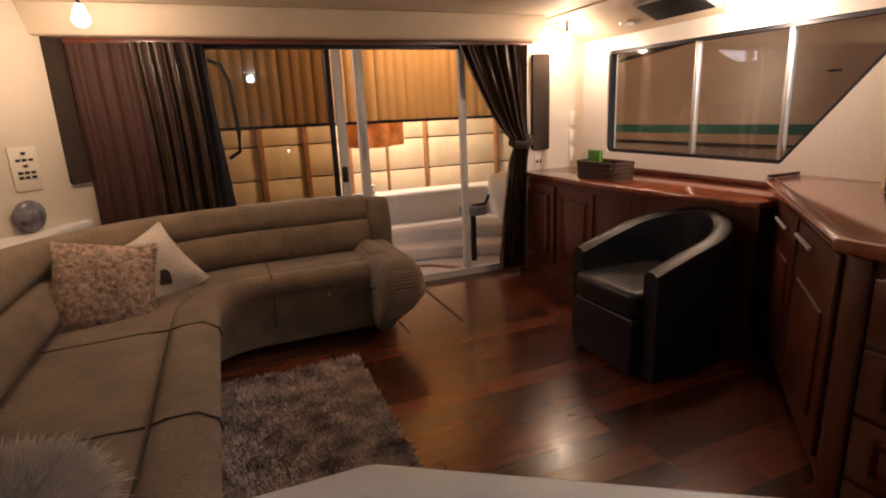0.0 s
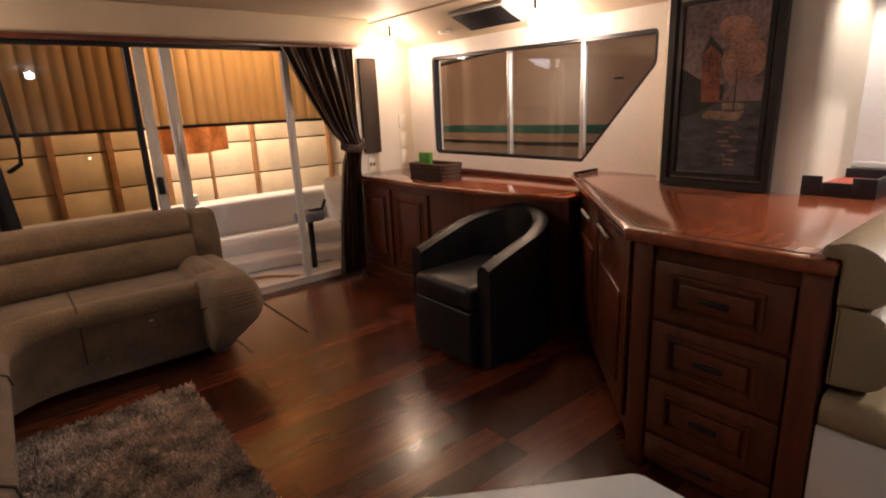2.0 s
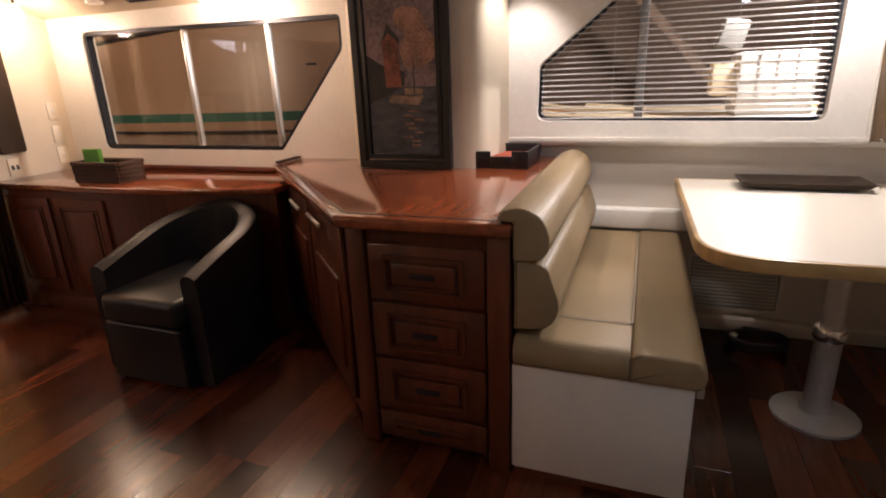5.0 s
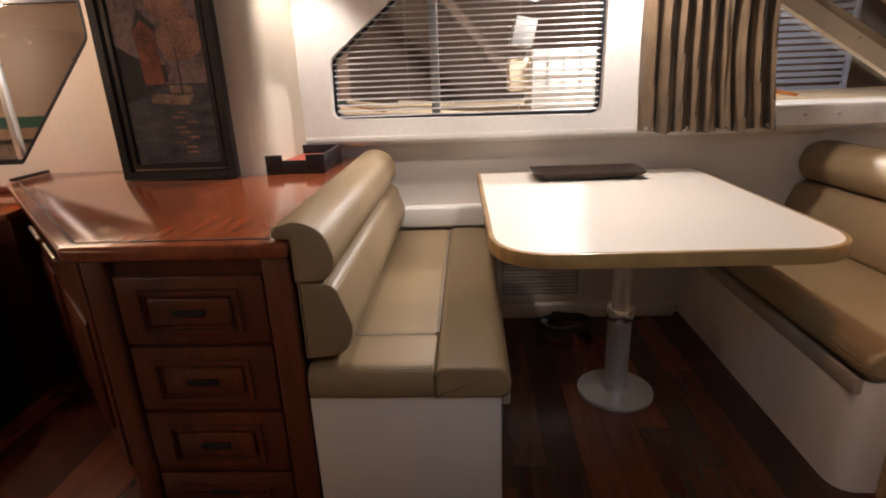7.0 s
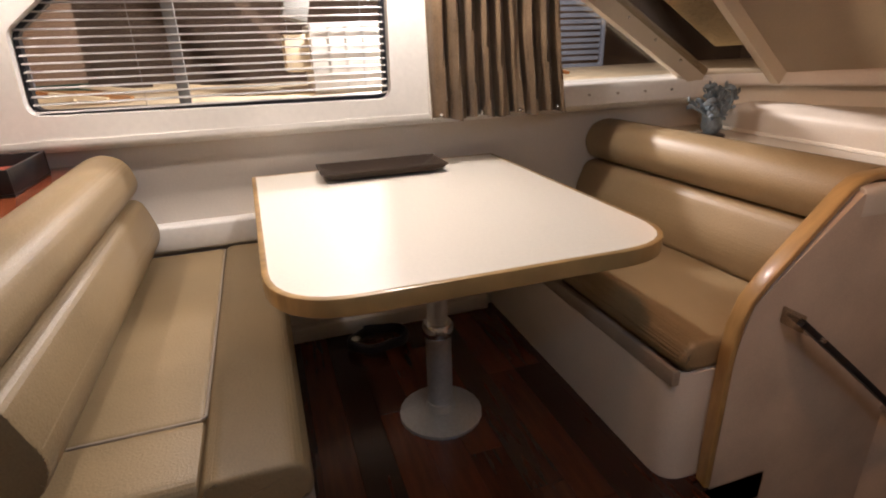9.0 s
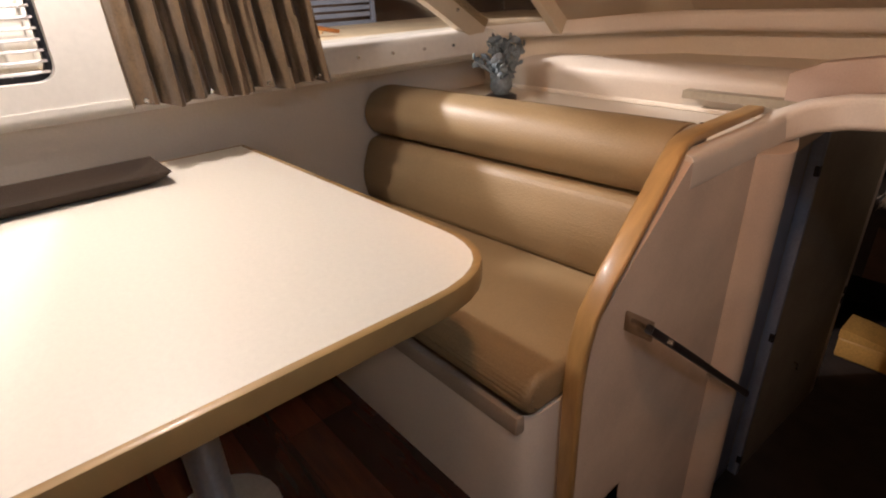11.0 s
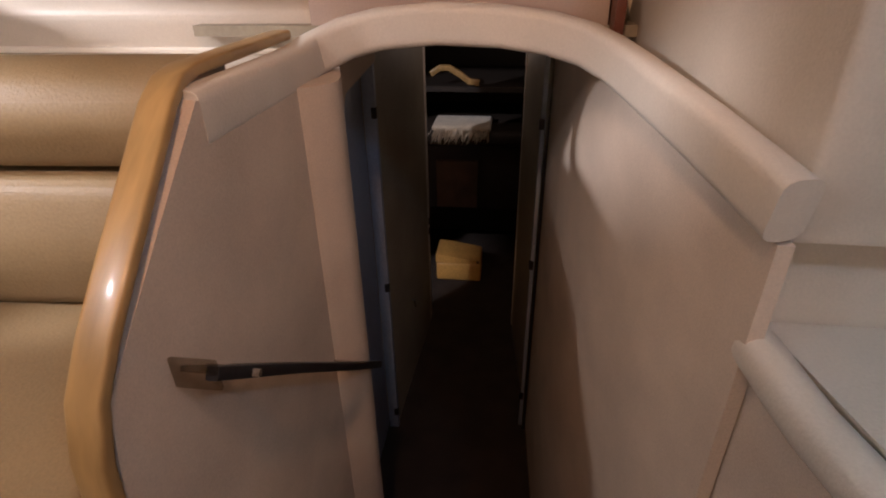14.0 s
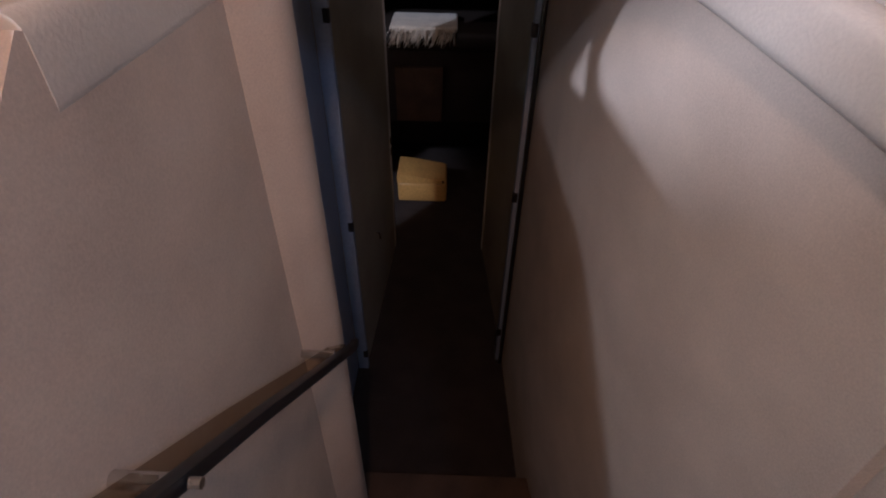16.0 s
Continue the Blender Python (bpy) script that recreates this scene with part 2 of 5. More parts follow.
def tube(path, radius, n=10, bm=None, closed=False):
    b = bmesh.new()
    pts = [Vector(p) for p in path]
    rings = []
    for i, p in enumerate(pts):
        d = (pts[min(i + 1, len(pts) - 1)] - pts[max(i - 1, 0)]).normalized()
        up = Vector((0, 0, 1)) if abs(d.z) < 0.95 else Vector((1, 0, 0))
        u = d.cross(up).normalized()
        v = u.cross(d)
        rings.append([b.verts.new(p + radius * (math.cos(2 * math.pi * k / n) * u + math.sin(2 * math.pi * k / n) * v)) for k in range(n)])
    for r0, r1 in zip(rings, rings[1:]):
        for k in range(n):
            b.faces.new((r0[k], r0[(k + 1) % n], r1[(k + 1) % n], r1[k]))
    b.faces.new(rings[0])
    b.faces.new(rings[-1])
    return join(bm, b)


def sweep(path, section, bm=None, side=(0, 0, 1)):
    """A section (side, up) carried along a path; up stays near the given way."""
    b = bmesh.new()
    pts = [Vector(p) for p in path]
    up0 = Vector(side)
    rings = []
    for i, p in enumerate(pts):
        d = (pts[min(i + 1, len(pts) - 1)] - pts[max(i - 1, 0)]).normalized()
        u = d.cross(up0).normalized()
        v = u.cross(d).normalized()
        rings.append([b.verts.new(p + s * u + h * v) for s, h in section])
    n = len(section)
    for r0, r1 in zip(rings, rings[1:]):
        for k in range(n):
            b.faces.new((r0[k], r0[(k + 1) % n], r1[(k + 1) % n], r1[k]))
    b.faces.new(rings[0])
    b.faces.new(rings[-1])
    return join(bm, b)


def lathe(profile, at, n=24, bm=None):
    b = bmesh.new()
    rings = [[b.verts.new((at[0] + r * math.cos(2 * math.pi * k / n), at[1] + r * math.sin(2 * math.pi * k / n), at[2] + z)) for k in range(n)] for r, z in profile]
    for r0, r1 in zip(rings, rings[1:]):
        for k in range(n):
            b.faces.new((r0[k], r0[(k + 1) % n], r1[(k + 1) % n], r1[k]))
    b.faces.new(rings[0])
    b.faces.new(rings[-1])
    return join(bm, b)


def grid(nu, nv, fn, thick=0.0):
    """A sheet from fn(u, v), u and v from 0 to 1, with a thickness."""
    b = bmesh.new()
    vs = [[b.verts.new(fn(i / nu, j / nv)) for j in range(nv + 1)] for i in range(nu + 1)]
    for i in range(nu):
        for j in range(nv):
            b.faces.new((vs[i][j], vs[i + 1][j], vs[i + 1][j + 1], vs[i][j + 1]))
    bmesh.ops.recalc_face_normals(b, faces=b.faces[:])
    if thick:
        bmesh.ops.solidify(b, geom=b.faces[:], thickness=thick)
    return b


def tufts(area, count, height, lean, width, rng):
    """Upright strands over an area given by area(rng) -> place and normal."""
    verts, faces = [], []
    for _ in range(count):
        p, nrm = area(rng)
        p, nrm = Vector(p), Vector(nrm)
        a = rng.uniform(0, 6.283)
        d = Vector((math.cos(a), math.sin(a), 0))
        h = height * rng.uniform(0.6, 1.2)
        tip = p + nrm * h + Vector((rng.uniform(-1, 1), rng.uniform(-1, 1), rng.uniform(-0.6, 0.3))) * lean
        i = len(verts)
        verts += [p - d * width, p + d * width, (p + tip) / 2 + nrm * h * 0.2 + d * width * 0.6, tip]
        faces += [(i, i + 1, i + 2), (i, i + 2, i + 3)]
    return verts, faces


def strands(name, data, material, parent, kind="stuff"):
    me = bpy.data.meshes.new(name)
    me.from_pydata([tuple(v) for v in data[0]], [], data[1])
    me.materials.append(material)
    ob = new(name, me)
    ob.parent = parent
    ob.matrix_parent_inverse = Matrix.Translation(-parent.location)
    ob["kind"] = kind
    return ob

# ---- the setting ----
CEIL, DOORY, STARB, PORT = 1.93, 4.20, 3.18, -0.78

sub = box(PORT - 0.1, 3.6, -0.845, DOORY + 0.05, -0.12, -0.012)
box(PORT - 0.1, 1.236, -1.10, -0.845, -0.12, -0.012, bm=sub)
box(2.045, 3.6, -1.10, -0.845, -0.12, -0.012, bm=sub)
floor = tagged(part("floor", sub, SUB), "glossy cherry plank floor of the saloon", "floor", "", "structure")

bm = box(PORT - 0.2, 3.7, -1.2, DOORY + 0.3, CEIL, CEIL + 0.06)
prism([(STARB + 0.05, 1.745), (2.78, CEIL - 0.012), (2.78, CEIL + 0.02), (STARB + 0.05, CEIL + 0.02)], "y", 1.9, DOORY, bm=bm)
box(2.80, 3.60, -0.8, 1.9, CEIL - 0.03, CEIL + 0.01, 0.01, bm=bm)
solo("ceiling", bm, HEADLINER, "tan vinyl headliner with a sloping side soffit", "ceiling", "structure")

# aft wall: header, port flank, starboard flank, threshold
solo("header", prism([(DOORY - 0.16, 1.765), (DOORY + 0.1, 1.765), (DOORY + 0.1, CEIL), (DOORY - 0.20, CEIL)], "x", PORT - 0.1, 2.70, 0.012), HEADLINER,
     "padded tan header above the sliding door", "header", "structure")
solo("wall_aft_port", prism([(PORT, 3.62), (PORT - 0.12, 3.62), (PORT - 0.12, 4.32), (-0.33, 4.32), (-0.33, 4.20)], "z", 0, CEIL, 0.02), CREAM,
     "cream angled wall beside the dark curtain", "wall", "structure")
solo("wall_aft_starboard", box(2.58, 3.30, DOORY, DOORY + 0.1, 0, CEIL), CREAM, "cream wall beside the sliding door", "wall", "structure")
solo("wall_port", box(PORT - 0.12, PORT, -2.6, 3.62, 0, CEIL), CREAM, "cream wall behind the sofa", "wall", "structure")
solo("wall_aft_low", box(-0.33, 2.58, DOORY + 0.02, DOORY + 0.09, -0.1, 0.035, 0.008), WHITEFR, "white door threshold", "threshold", "structure")
solo("door_trim", box(2.585, 2.64, DOORY - 0.03, DOORY - 0.001, 0.8, 1.765, 0.008), CREAM, "cream door jamb trim", "trim", "structure")
solo("sill_port", prism([(PORT, 3.2), (-0.60, 3.2), (-0.36, 4.17), (PORT + 0.02, 4.17)], "z", 0.70, 0.755, 0.012), GELCOAT, "white ledge behind the sofa", "ledge", "structure")

# starboard wall of the saloon with its raked window
W1 = rounded([(3.90, 0.93), (3.90, 1.67), (2.00, 1.645), (2.00, 1.47), (2.46, 0.93)], [0.05, 0.05, 0.03, 0.03, 0.02], 4)
solo("wall_starboard_aft", holed([(DOORY, 0), (DOORY, CEIL), (1.80, CEIL), (1.80, 0)], W1, "x", STARB, STARB + 0.09), GELCOAT,
     "glossy white cabin side around a raked window", "wall", "structure")
win = thing("window_1", "sliding cabin window with aluminium mullions and a cut corner", "window", "", "structure", (STARB, 2.9, 0.93))
part("window_frame", ring(W1, "x", STARB + 0.012, STARB + 0.06, 0.022), DARKMET, win, "black rubber edge")
for yy in (3.09, 2.485):
    part("mullion", box(STARB + 0.018, STARB + 0.052, yy - 0.014, yy + 0.014, 0.935, 1.655, 0.004), ALU, win, "bright aluminium mullion")
part("pane", prism(W1, "x", STARB + 0.034, STARB + 0.038), CLEAR, win).visible_shadow = False
part("track", box(STARB + 0.014, STARB + 0.05, 2.47, 3.88, 0.932, 0.946, 0.002), ALU, win)

# pilaster between the windows
solo("pilaster", prism(rounded([(3.36, 1.90), (2.96, 1.87), (2.935, 1.17), (3.36, 1.12)], [0, 0.09, 0.09, 0], 5), "z", 0.70, CEIL), CREAM,
     "cream rounded pilaster behind the framed picture", "pilaster", "structure")

# dinette side wall with the blind's window
W2 = rounded([(0.985, 1.075), (0.975, 1.345), (0.44, 1.78), (-0.285, 1.78), (-0.275, 1.06)], [0.05, 0.03, 0.05, 0.05, 0.05], 5)
X2 = 3.31
solo("wall_dinette", holed([(1.20, 0.985), (1.20, CEIL), (-0.43, CEIL), (-0.43, 0.985)], W2, "x", X2, X2 + 0.09), GELCOAT,
     "glossy white cabin side above the dinette", "wall", "structure")
solo("wall_lip", prism(rounded([(X2 - 0.006, 0.992), (X2 - 0.006, 0.965), (X2 + 0.03, 0.945), (X2 + 0.14, 0.945), (X2 + 0.14, 1.0)], [0, 0.02, 0.02, 0, 0], 4), "y", -1.9, 1.2), GELCOAT,
     "rounded white moulding under the window", "moulding", "structure")
solo("wall_dinette_low", box(3.40, 3.50, -2.0, 1.9, 0, 0.96), WHITEPAN, "pale vinyl wall below the window", "wall", "structure")
solo("wall_shelf", box(3.335, 3.405, -0.70, 0.82, 0.52, 0.63, 0.015, 3), GELCOAT, "white moulded ledge behind the seats", "ledge", "structure")
solo("wall_base", box(3.345, 3.402, -0.72, 0.30, 0, 0.075, 0.01), WHITEPAN, "white skirting under the table", "baseboard", "structure")

win = thing("window_2", "window with a cut corner behind a slatted blind", "window", "", "structure", (X2, 0.35, 1.06))
part("window_frame", ring(W2, "x", X2 + 0.05, X2 + 0.085, 0.016), DARKMET, win, "black rubber edge")
part("pane", prism(W2, "x", X2 + 0.078, X2 + 0.082), CLEAR, win).visible_shadow = False
part("mullion", box(X2 + 0.06, X2 + 0.088, 0.475, 0.515, 1.07, 1.77, 0.004), GREYPL, win, "grey mullion")

blind = thing("venetian_blind", "open metal venetian blind in the dinette window", "blind", "", "", (X2 + 0.03, 0.35, 1.08))
zz = 1.082
while zz < 1.77:
    y_hi = 0.965 if zz < 1.34 else 0.965 - (zz - 1.345) * 1.23
    part("slat", grid(1, 3, lambda u, v, zz=zz, y_hi=y_hi: (X2 + 0.024 + 0.019 * v, -0.265 + (y_hi + 0.265) * u, zz + 0.004 * math.sin(math.pi * v) + 0.004 * v), 0.0012), SLAT, blind)
    zz += 0.0265
for yy in (0.62, 0.10, -0.18):
    part("cord", tube([(X2 + 0.034, yy, 1.075), (X2 + 0.034, yy, 1.77)], 0.0012, 5), SLAT, blind)

# post and forward quarter window
solo("wall_quarter_post", prism(rounded([(X2 + 0.09, -0.27 - 0.16), (X2, -0.43), (3.225, -0.47), (3.225, -0.52), (X2 + 0.09, -0.52)], [0, 0.02, 0.03, 0, 0], 4), "z", 0.985, CEIL), GELCOAT,
     "white post beside the side curtain", "wall", "structure")
solo("wall_quarter_sill", prism(rounded([(3.20, 0.985), (3.20, 1.075), (3.24, 1.085), (3.40, 1.085), (3.40, 0.985)], [0.012, 0.02, 0.01, 0, 0], 3), "y", -2.0, -0.52), GELCOAT,
     "white sill with curtain snaps", "sill", "structure")
for k in range(8):
    b = bmesh.new()
    bmesh.ops.create_cone(b, cap_ends=True, segments=10, radius1=0.007, radius2=0.005, depth=0.008, matrix=Matrix.Translation((3.197, -0.55 - 0.145 * k, 1.035)) @ Matrix.Rotation(radians(-90), 4, "Y"))
    solo("curtain_snap", b, CHROME, "small chrome snap on the white sill", "snap", "", "snaps along the sill")
win = thing("window_3", "triangular quarter window under the slanted pillar", "window", "", "structure", (3.26, -1.0, 1.085))
part("pane", prism([(-0.52, 1.085), (-1.66, 1.085), (-0.52, 1.78)], "x", 3.258, 3.262), CLEAR, win).visible_shadow = False
pil = thing("windscreen_pillar", "slanted grey-tan windscreen pillar with screws", "pillar", "", "structure", (3.22, -1.3, 1.1))
part("post", sweep([(3.225, -1.74, 1.07), (3.215, -1.33, 1.32), (3.20, -0.35, 1.915)], [(-0.05, -0.022), (0.05, -0.022), (0.05, 0.022), (-0.05, 0.022)], side=(1, 0, 0)), HEADLINER, pil)
for k in range(6):
    t = 0.08 + 0.11 * k
    b = bmesh.new()
    bmesh.ops.create_uvsphere(b, u_segments=8, v_segments=6, radius=0.007, matrix=Matrix.Translation((3.195, -1.70 + 1.35 * t, 1.093 + 0.83 * t)))
    part("screw", b, CHROME, pil)

# windscreen: one glass pane, then a covered panel
WB = [(3.20, -1.74, 1.09), (3.0, -1.97, 1.10), (2.62, -2.34, 1.10), (0.9, -2.50, 1.10), (PORT - 0.1, -2.2, 1.10)]
WT = [(3.12, -0.33, 1.93), (2.62, -0.60, 1.95), (2.40, -0.70, 1.96), (0.9, -0.80, 1.96), (PORT - 0.1, -0.6, 1.96)]


def quad(a, b_, c, d, thick):
    b = bmesh.new()
    b.faces.new([b.verts.new(p) for p in (a, b_, c, d)])
    bmesh.ops.solidify(b, geom=b.faces[:], thickness=thick)
    return b


win = thing("window_4", "raked windscreen pane between brown frames", "window", "", "structure", (2.9, -2.0, 1.1))
part("pane", quad(WB[0], WB[1], WT[1], WT[0], 0.004), TINT, win).visible_shadow = False
part("window_frame", sweep([Vector(WB[1]) + Vector((0, 0, -0.02)), WT[1]], [(-0.035, -0.02), (0.035, -0.02), (0.035, 0.02), (-0.035, 0.02)], side=(1, 0, 0)), HEADLINER, win, "tan mullion")
# assumed sheet, added to catch inside light so the pane reads tan
canvas_out = Vector((0.06, -0.10, 0.12))
solo("windscreen_backing", quad(*[Vector(p) + canvas_out for p in (WB[0], WB[1], WT[1], WT[0])], 0.006), CANVAS, "tan canvas sheet added behind the windscreen pane", "cover", "structure")
for i in (1, 2, 3):
    solo("windscreen_cover", quad(WB[i], WB[i + 1], WT[i + 1], WT[i], 0.02), HEADLINER, "cream padded panel over the windscreen", "panel", "structure")

# ---- dash, shelf and companionway ----
solo("wall_forward_low", box(2.09, 3.45, -2.0, -1.93, 0, 0.80), WHITEPAN, "pale panel under the shelf", "wall", "structure")
shelf = thing("dash_shelf", "cream laminate shelf with an oak edge behind the settee", "shelf", "", "", (2.7, -1.75, 0.8))
part("board", prism([(2.105, -1.47), (2.105, -1.93), (3.39, -1.93), (3.39, -1.38)], "z", 0.80, 0.825, 0.003), LAMINATE, shelf)
part("rear_step", box(2.13, 3.38, -1.95, -1.905, 0.826, 0.842, 0.004), LAMINATE, shelf)
solo("dash_bolster", prism(rounded([(-1.92, 0.826), (-1.90, 0.93), (-1.96, 0.965), (-2.05, 0.965), (-2.05, 0.826)], [0, 0.03, 0.03, 0, 0], 4), "x", 2.085, 3.38, 0.008), LIPV,
     "cream padded riser behind the shelf", "bolster")
solo("dash_deck", prism([(2.04, -1.97), (3.42, -1.97), (3.42, -1.6), (3.46, -1.6), (3.46, -2.62), (PORT, -2.62), (PORT, -1.97), (1.34, -1.97)], "z", 0.90, 0.955), CREAM,
     "cream dash deck below the windscreen", "dash", "structure")
solo("dash_back", prism([(3.40, -1.74), (2.66, -2.34), (0.9, -2.47), (PORT, -2.2), (PORT, -2.3), (0.9, -2.56), (2.72, -2.42), (3.46, -1.82)], "z", 0.95, 1.045), CREAM,
     "warm cream back of the dash", "dash", "structure")
solo("dash_roll", sweep([(3.38, -1.72, 1.075), (3.0, -2.04, 1.08), (2.64, -2.31, 1.085), (1.8, -2.40, 1.085), (0.9, -2.44, 1.085), (PORT, -2.17, 1.085)],
     rounded([(-0.05, -0.04), (0.05, -0.04), (0.05, 0.035), (-0.05, 0.035)], 0.025, 4)), LIPV, "padded cream roll along the windscreen", "bolster", "structure")

# hood over the companionway
hood = thing("companionway_hood", "padded cream lip arching over the companionway", "hood", "", "structure", (1.7, -1.8, 0.9))
LIP = rounded([(-0.028, -0.046), (0.028, -0.046), (0.028, 0.046), (-0.028, 0.046)], 0.022, 4)
path = [(2.072, -1.232, 0.838), (2.072, -1.45, 0.836), (2.072, -1.64, 0.836), (2.062, -1.75, 0.850), (2.00, -1.805, 0.878), (1.92, -1.825, 0.896), (1.79, -1.83, 0.907),
        (1.64, -1.827, 0.902), (1.53, -1.815, 0.888), (1.45, -1.79, 0.868), (1.40, -1.72, 0.848), (1.37, -1.60, 0.833), (1.315, -1.38, 0.80), (1.262, -1.165, 0.762)]
part("lip", sweep(path, LIP), LIPV, hood)
part("band", prism([(2.10, 0.865), (2.0, 0.915), (1.78, 0.938), (1.55, 0.92), (1.40, 0.875), (1.40, 0.985), (1.52, 1.012), (1.65, 1.03), (1.78, 1.034), (1.90, 1.03), (2.02, 1.01), (2.10, 0.975)], "y", -1.93, -1.865, 0.006), BANDV, hood,
     "pink-beige band above the arch")

part("band_end", box(1.375, 1.398, -1.95, -1.80, 0.83, 1.02, 0.006), MAHOG, hood, "dark end cap of the band")

# companionway walls
side = thing("settee_bulkhead", "fabric-covered half bulkhead with an oak edge and handrail", "bulkhead", "", "structure", (2.06, -1.4, 0))
outline = [(-0.885, 0.0), (-0.885, 0.46), (-0.915, 0.60), (-0.985, 0.665), (-1.225, 0.872), (-1.30, 0.845), (-1.63, 0.82), (-1.63, -1.2), (-0.845, -1.2), (-0.845, -0.013), (-0.885, -0.013)]
part("panel", prism(outline, "x", 2.045, 2.075), CARPETED, side)
trim_path = [(2.066, -0.878, 0.0), (2.066, -0.878, 0.44), (2.066, -0.888, 0.54), (2.066, -0.912, 0.61), (2.066, -0.955, 0.665), (2.066, -1.0, 0.71), (2.080, -1.19, 0.872), (2.095, -1.25, 0.892), (2.112, -1.32, 0.896), (2.118, -1.72, 0.896)]
part("edge_trim", sweep(trim_path, rounded([(-0.024, -0.010), (0.024, -0.010), (0.024, 0.010), (-0.024, 0.010)], 0.006, 3), side=(0.02, 0.1, 1)), OAK, side, "honey oak edge")
# wall end bulged and turned aft to shape the bright strip of lamplight
part("lit_corner_return", prism(rounded([(2.045, -1.59), (2.033, -1.598), (1.982, -1.645), (1.988, -1.71), (2.09, -2.03), (2.13, -2.03), (2.13, -1.59)], [0, 0.05, 0.03, 0.03, 0, 0, 0], 4), "z", -1.217, 0.81), CARPETED, side)
rail = thing("handrail", "stainless grab rail on the companionway side", "handrail", "", "", (2.02, -1.5, 0.3))
RAILP = [(1.985, -1.02, 0.565), (1.978, -1.25, 0.375), (1.968, -1.45, 0.205), (1.956, -1.66, 0.030), (1.962, -1.71, -0.012)]
part("bar", sweep(RAILP, rounded([(-0.009, -0.010), (0.009, -0.010), (0.009, 0.010), (-0.009, 0.010)], 0.004, 2)), DARKMET, rail, "dark bronze bar")
part("guard", sweep([(x + 0.030, y, z + 0.004) for x, y, z in RAILP[:4]], [(-0.014, -0.004), (0.014, -0.004), (0.014, 0.004), (-0.014, 0.004)]), ACRYLIC, rail, "clear acrylic backing strip")
part("end_plate", box(1.977, 2.044, -1.026, -1.018, 0.535, 0.585, 0.003), ACRYLIC, rail, "clear acrylic end plate")
for yy, zz in ((-1.09, 0.506), (-1.58, 0.098)):
    part("standoff", tube([(1.975, yy, zz), (2.052, yy, zz)], 0.009, 10), CHROME, rail)
    part("screw", tube([(1.960, yy, zz), (1.972, yy, zz)], 0.006, 8), CHROME, rail)

b = bmesh.new()
rings = [[b.verts.new(p) for p in ((x, y, -1.217), (x, y, z), (x - 0.022, y, z), (x - 0.022, y, -1.217))]
         for x, y, z in ((1.262, -1.175, 0.71), (1.315, -1.40, 0.755), (1.37, -1.66, 0.79), (1.42, -1.95, 0.84), (1.452, -2.65, 0.86))]
for r0, r1 in zip(rings, rings[1:]):
    for k in range(4):
        b.faces.new((r0[k], r0[(k + 1) % 4], r1[(k + 1) % 4], r1[k]))
b.faces.new(rings[0])
b.faces.new(rings[-1])
solo("wall_companion_port", b, CARPETED, "beige fabric wall flaring beside the steps", "wall", "structure")
solo("wall_companion_front", prism([(1.28, -2.705), (1.452, -2.705), (1.535, -3.6), (1.28, -3.6)], "z", -1.217, 0.9), OLIVE, "olive beige passage wall", "wall", "structure")
solo("wall_passage_starboard", prism([(2.145, -2.61), (2.10, -3.57), (2.25, -3.62), (2.35, -2.61)], "z", -1.217, 0.9), OLIVE, "olive beige passage wall", "wall", "structure")
solo("passage_ceiling", box(1.28, 2.4, -3.7, -1.86, 0.875, 0.90), OLIVE, "low passage headliner", "ceiling", "structure")
solo("passage_floor", box(1.0, 2.8, -5.0, -1.89, -1.30, -1.217), NAVYCARP, "dark carpet in the passage", "floor", "structure")
solo("passage_corner", prism(rounded([(-2.03, 0.862), (-2.03, 0.50), (-2.12, 0.68), (-2.53, 0.71), (-2.53, 0.862)], 0.02, 3), "x", 2.11, 2.15), CARPETED, "rounded head of the side doorway", "trim", "structure")

door = thing("door_1", "blue-grey cabin door standing ajar beside the steps", "door", "", "structure", (2.10, -2.3, -1.2))
part("leaf", box(2.185, 2.22, -2.57, -2.05, -1.20, 0.70, 0.006), CABINW, door)
part("post", box(2.135, 2.185, -2.60, -2.57, -1.215, 0.80, 0.004), CABINW, door)
for zz in (0.505, -0.311, -1.1):
    part("hinge", box(2.131, 2.153, -2.587, -2.565, zz - 0.022, zz + 0.022, 0.003), BLACKP, door, "black hinge")
door = thing("door_2", "narrow blue-grey door frame by the passage wall", "door", "", "structure", (1.38, -2.55, -1.2))
part("post", box(1.454, 1.487, -2.70, -2.655, -1.215, 0.86, 0.004), CABINW, door)
part("seal", box(1.455, 1.471, -2.654, -2.63, -1.215, 0.86, 0.003), BLACKP, door, "black rubber seal")
for zz in (0.45, -0.201, -1.0):
    part("hinge", box(1.473, 1.495, -2.672, -2.65, zz - 0.022, zz + 0.022, 0.003), BLACKP, door, "black hinge")
door = thing("door_3", "pale door frame into the dark forward cabin", "door", "", "structure", (1.63, -3.45, -1.2))
part("post", box(2.098, 2.138, -3.63, -3.56, -1.217, 0.86, 0.006), WHITEPAN, door)
part("post", box(1.507, 1.537, -3.63, -3.56, -1.217, 0.86, 0.006), WHITEPAN, door)
part("catch", tube([(2.135, -3.05, -0.70), (2.112, -3.06, -0.71), (2.107, -3.06, -0.75)], 0.006, 8), CHROME, door, "chrome door catch")
for zz in (-0.52, -0.45):
    part("latch_plate", box(2.091, 2.099, -3.60, -3.57, zz - 0.02, zz + 0.02, 0.003), BLACKP, door)

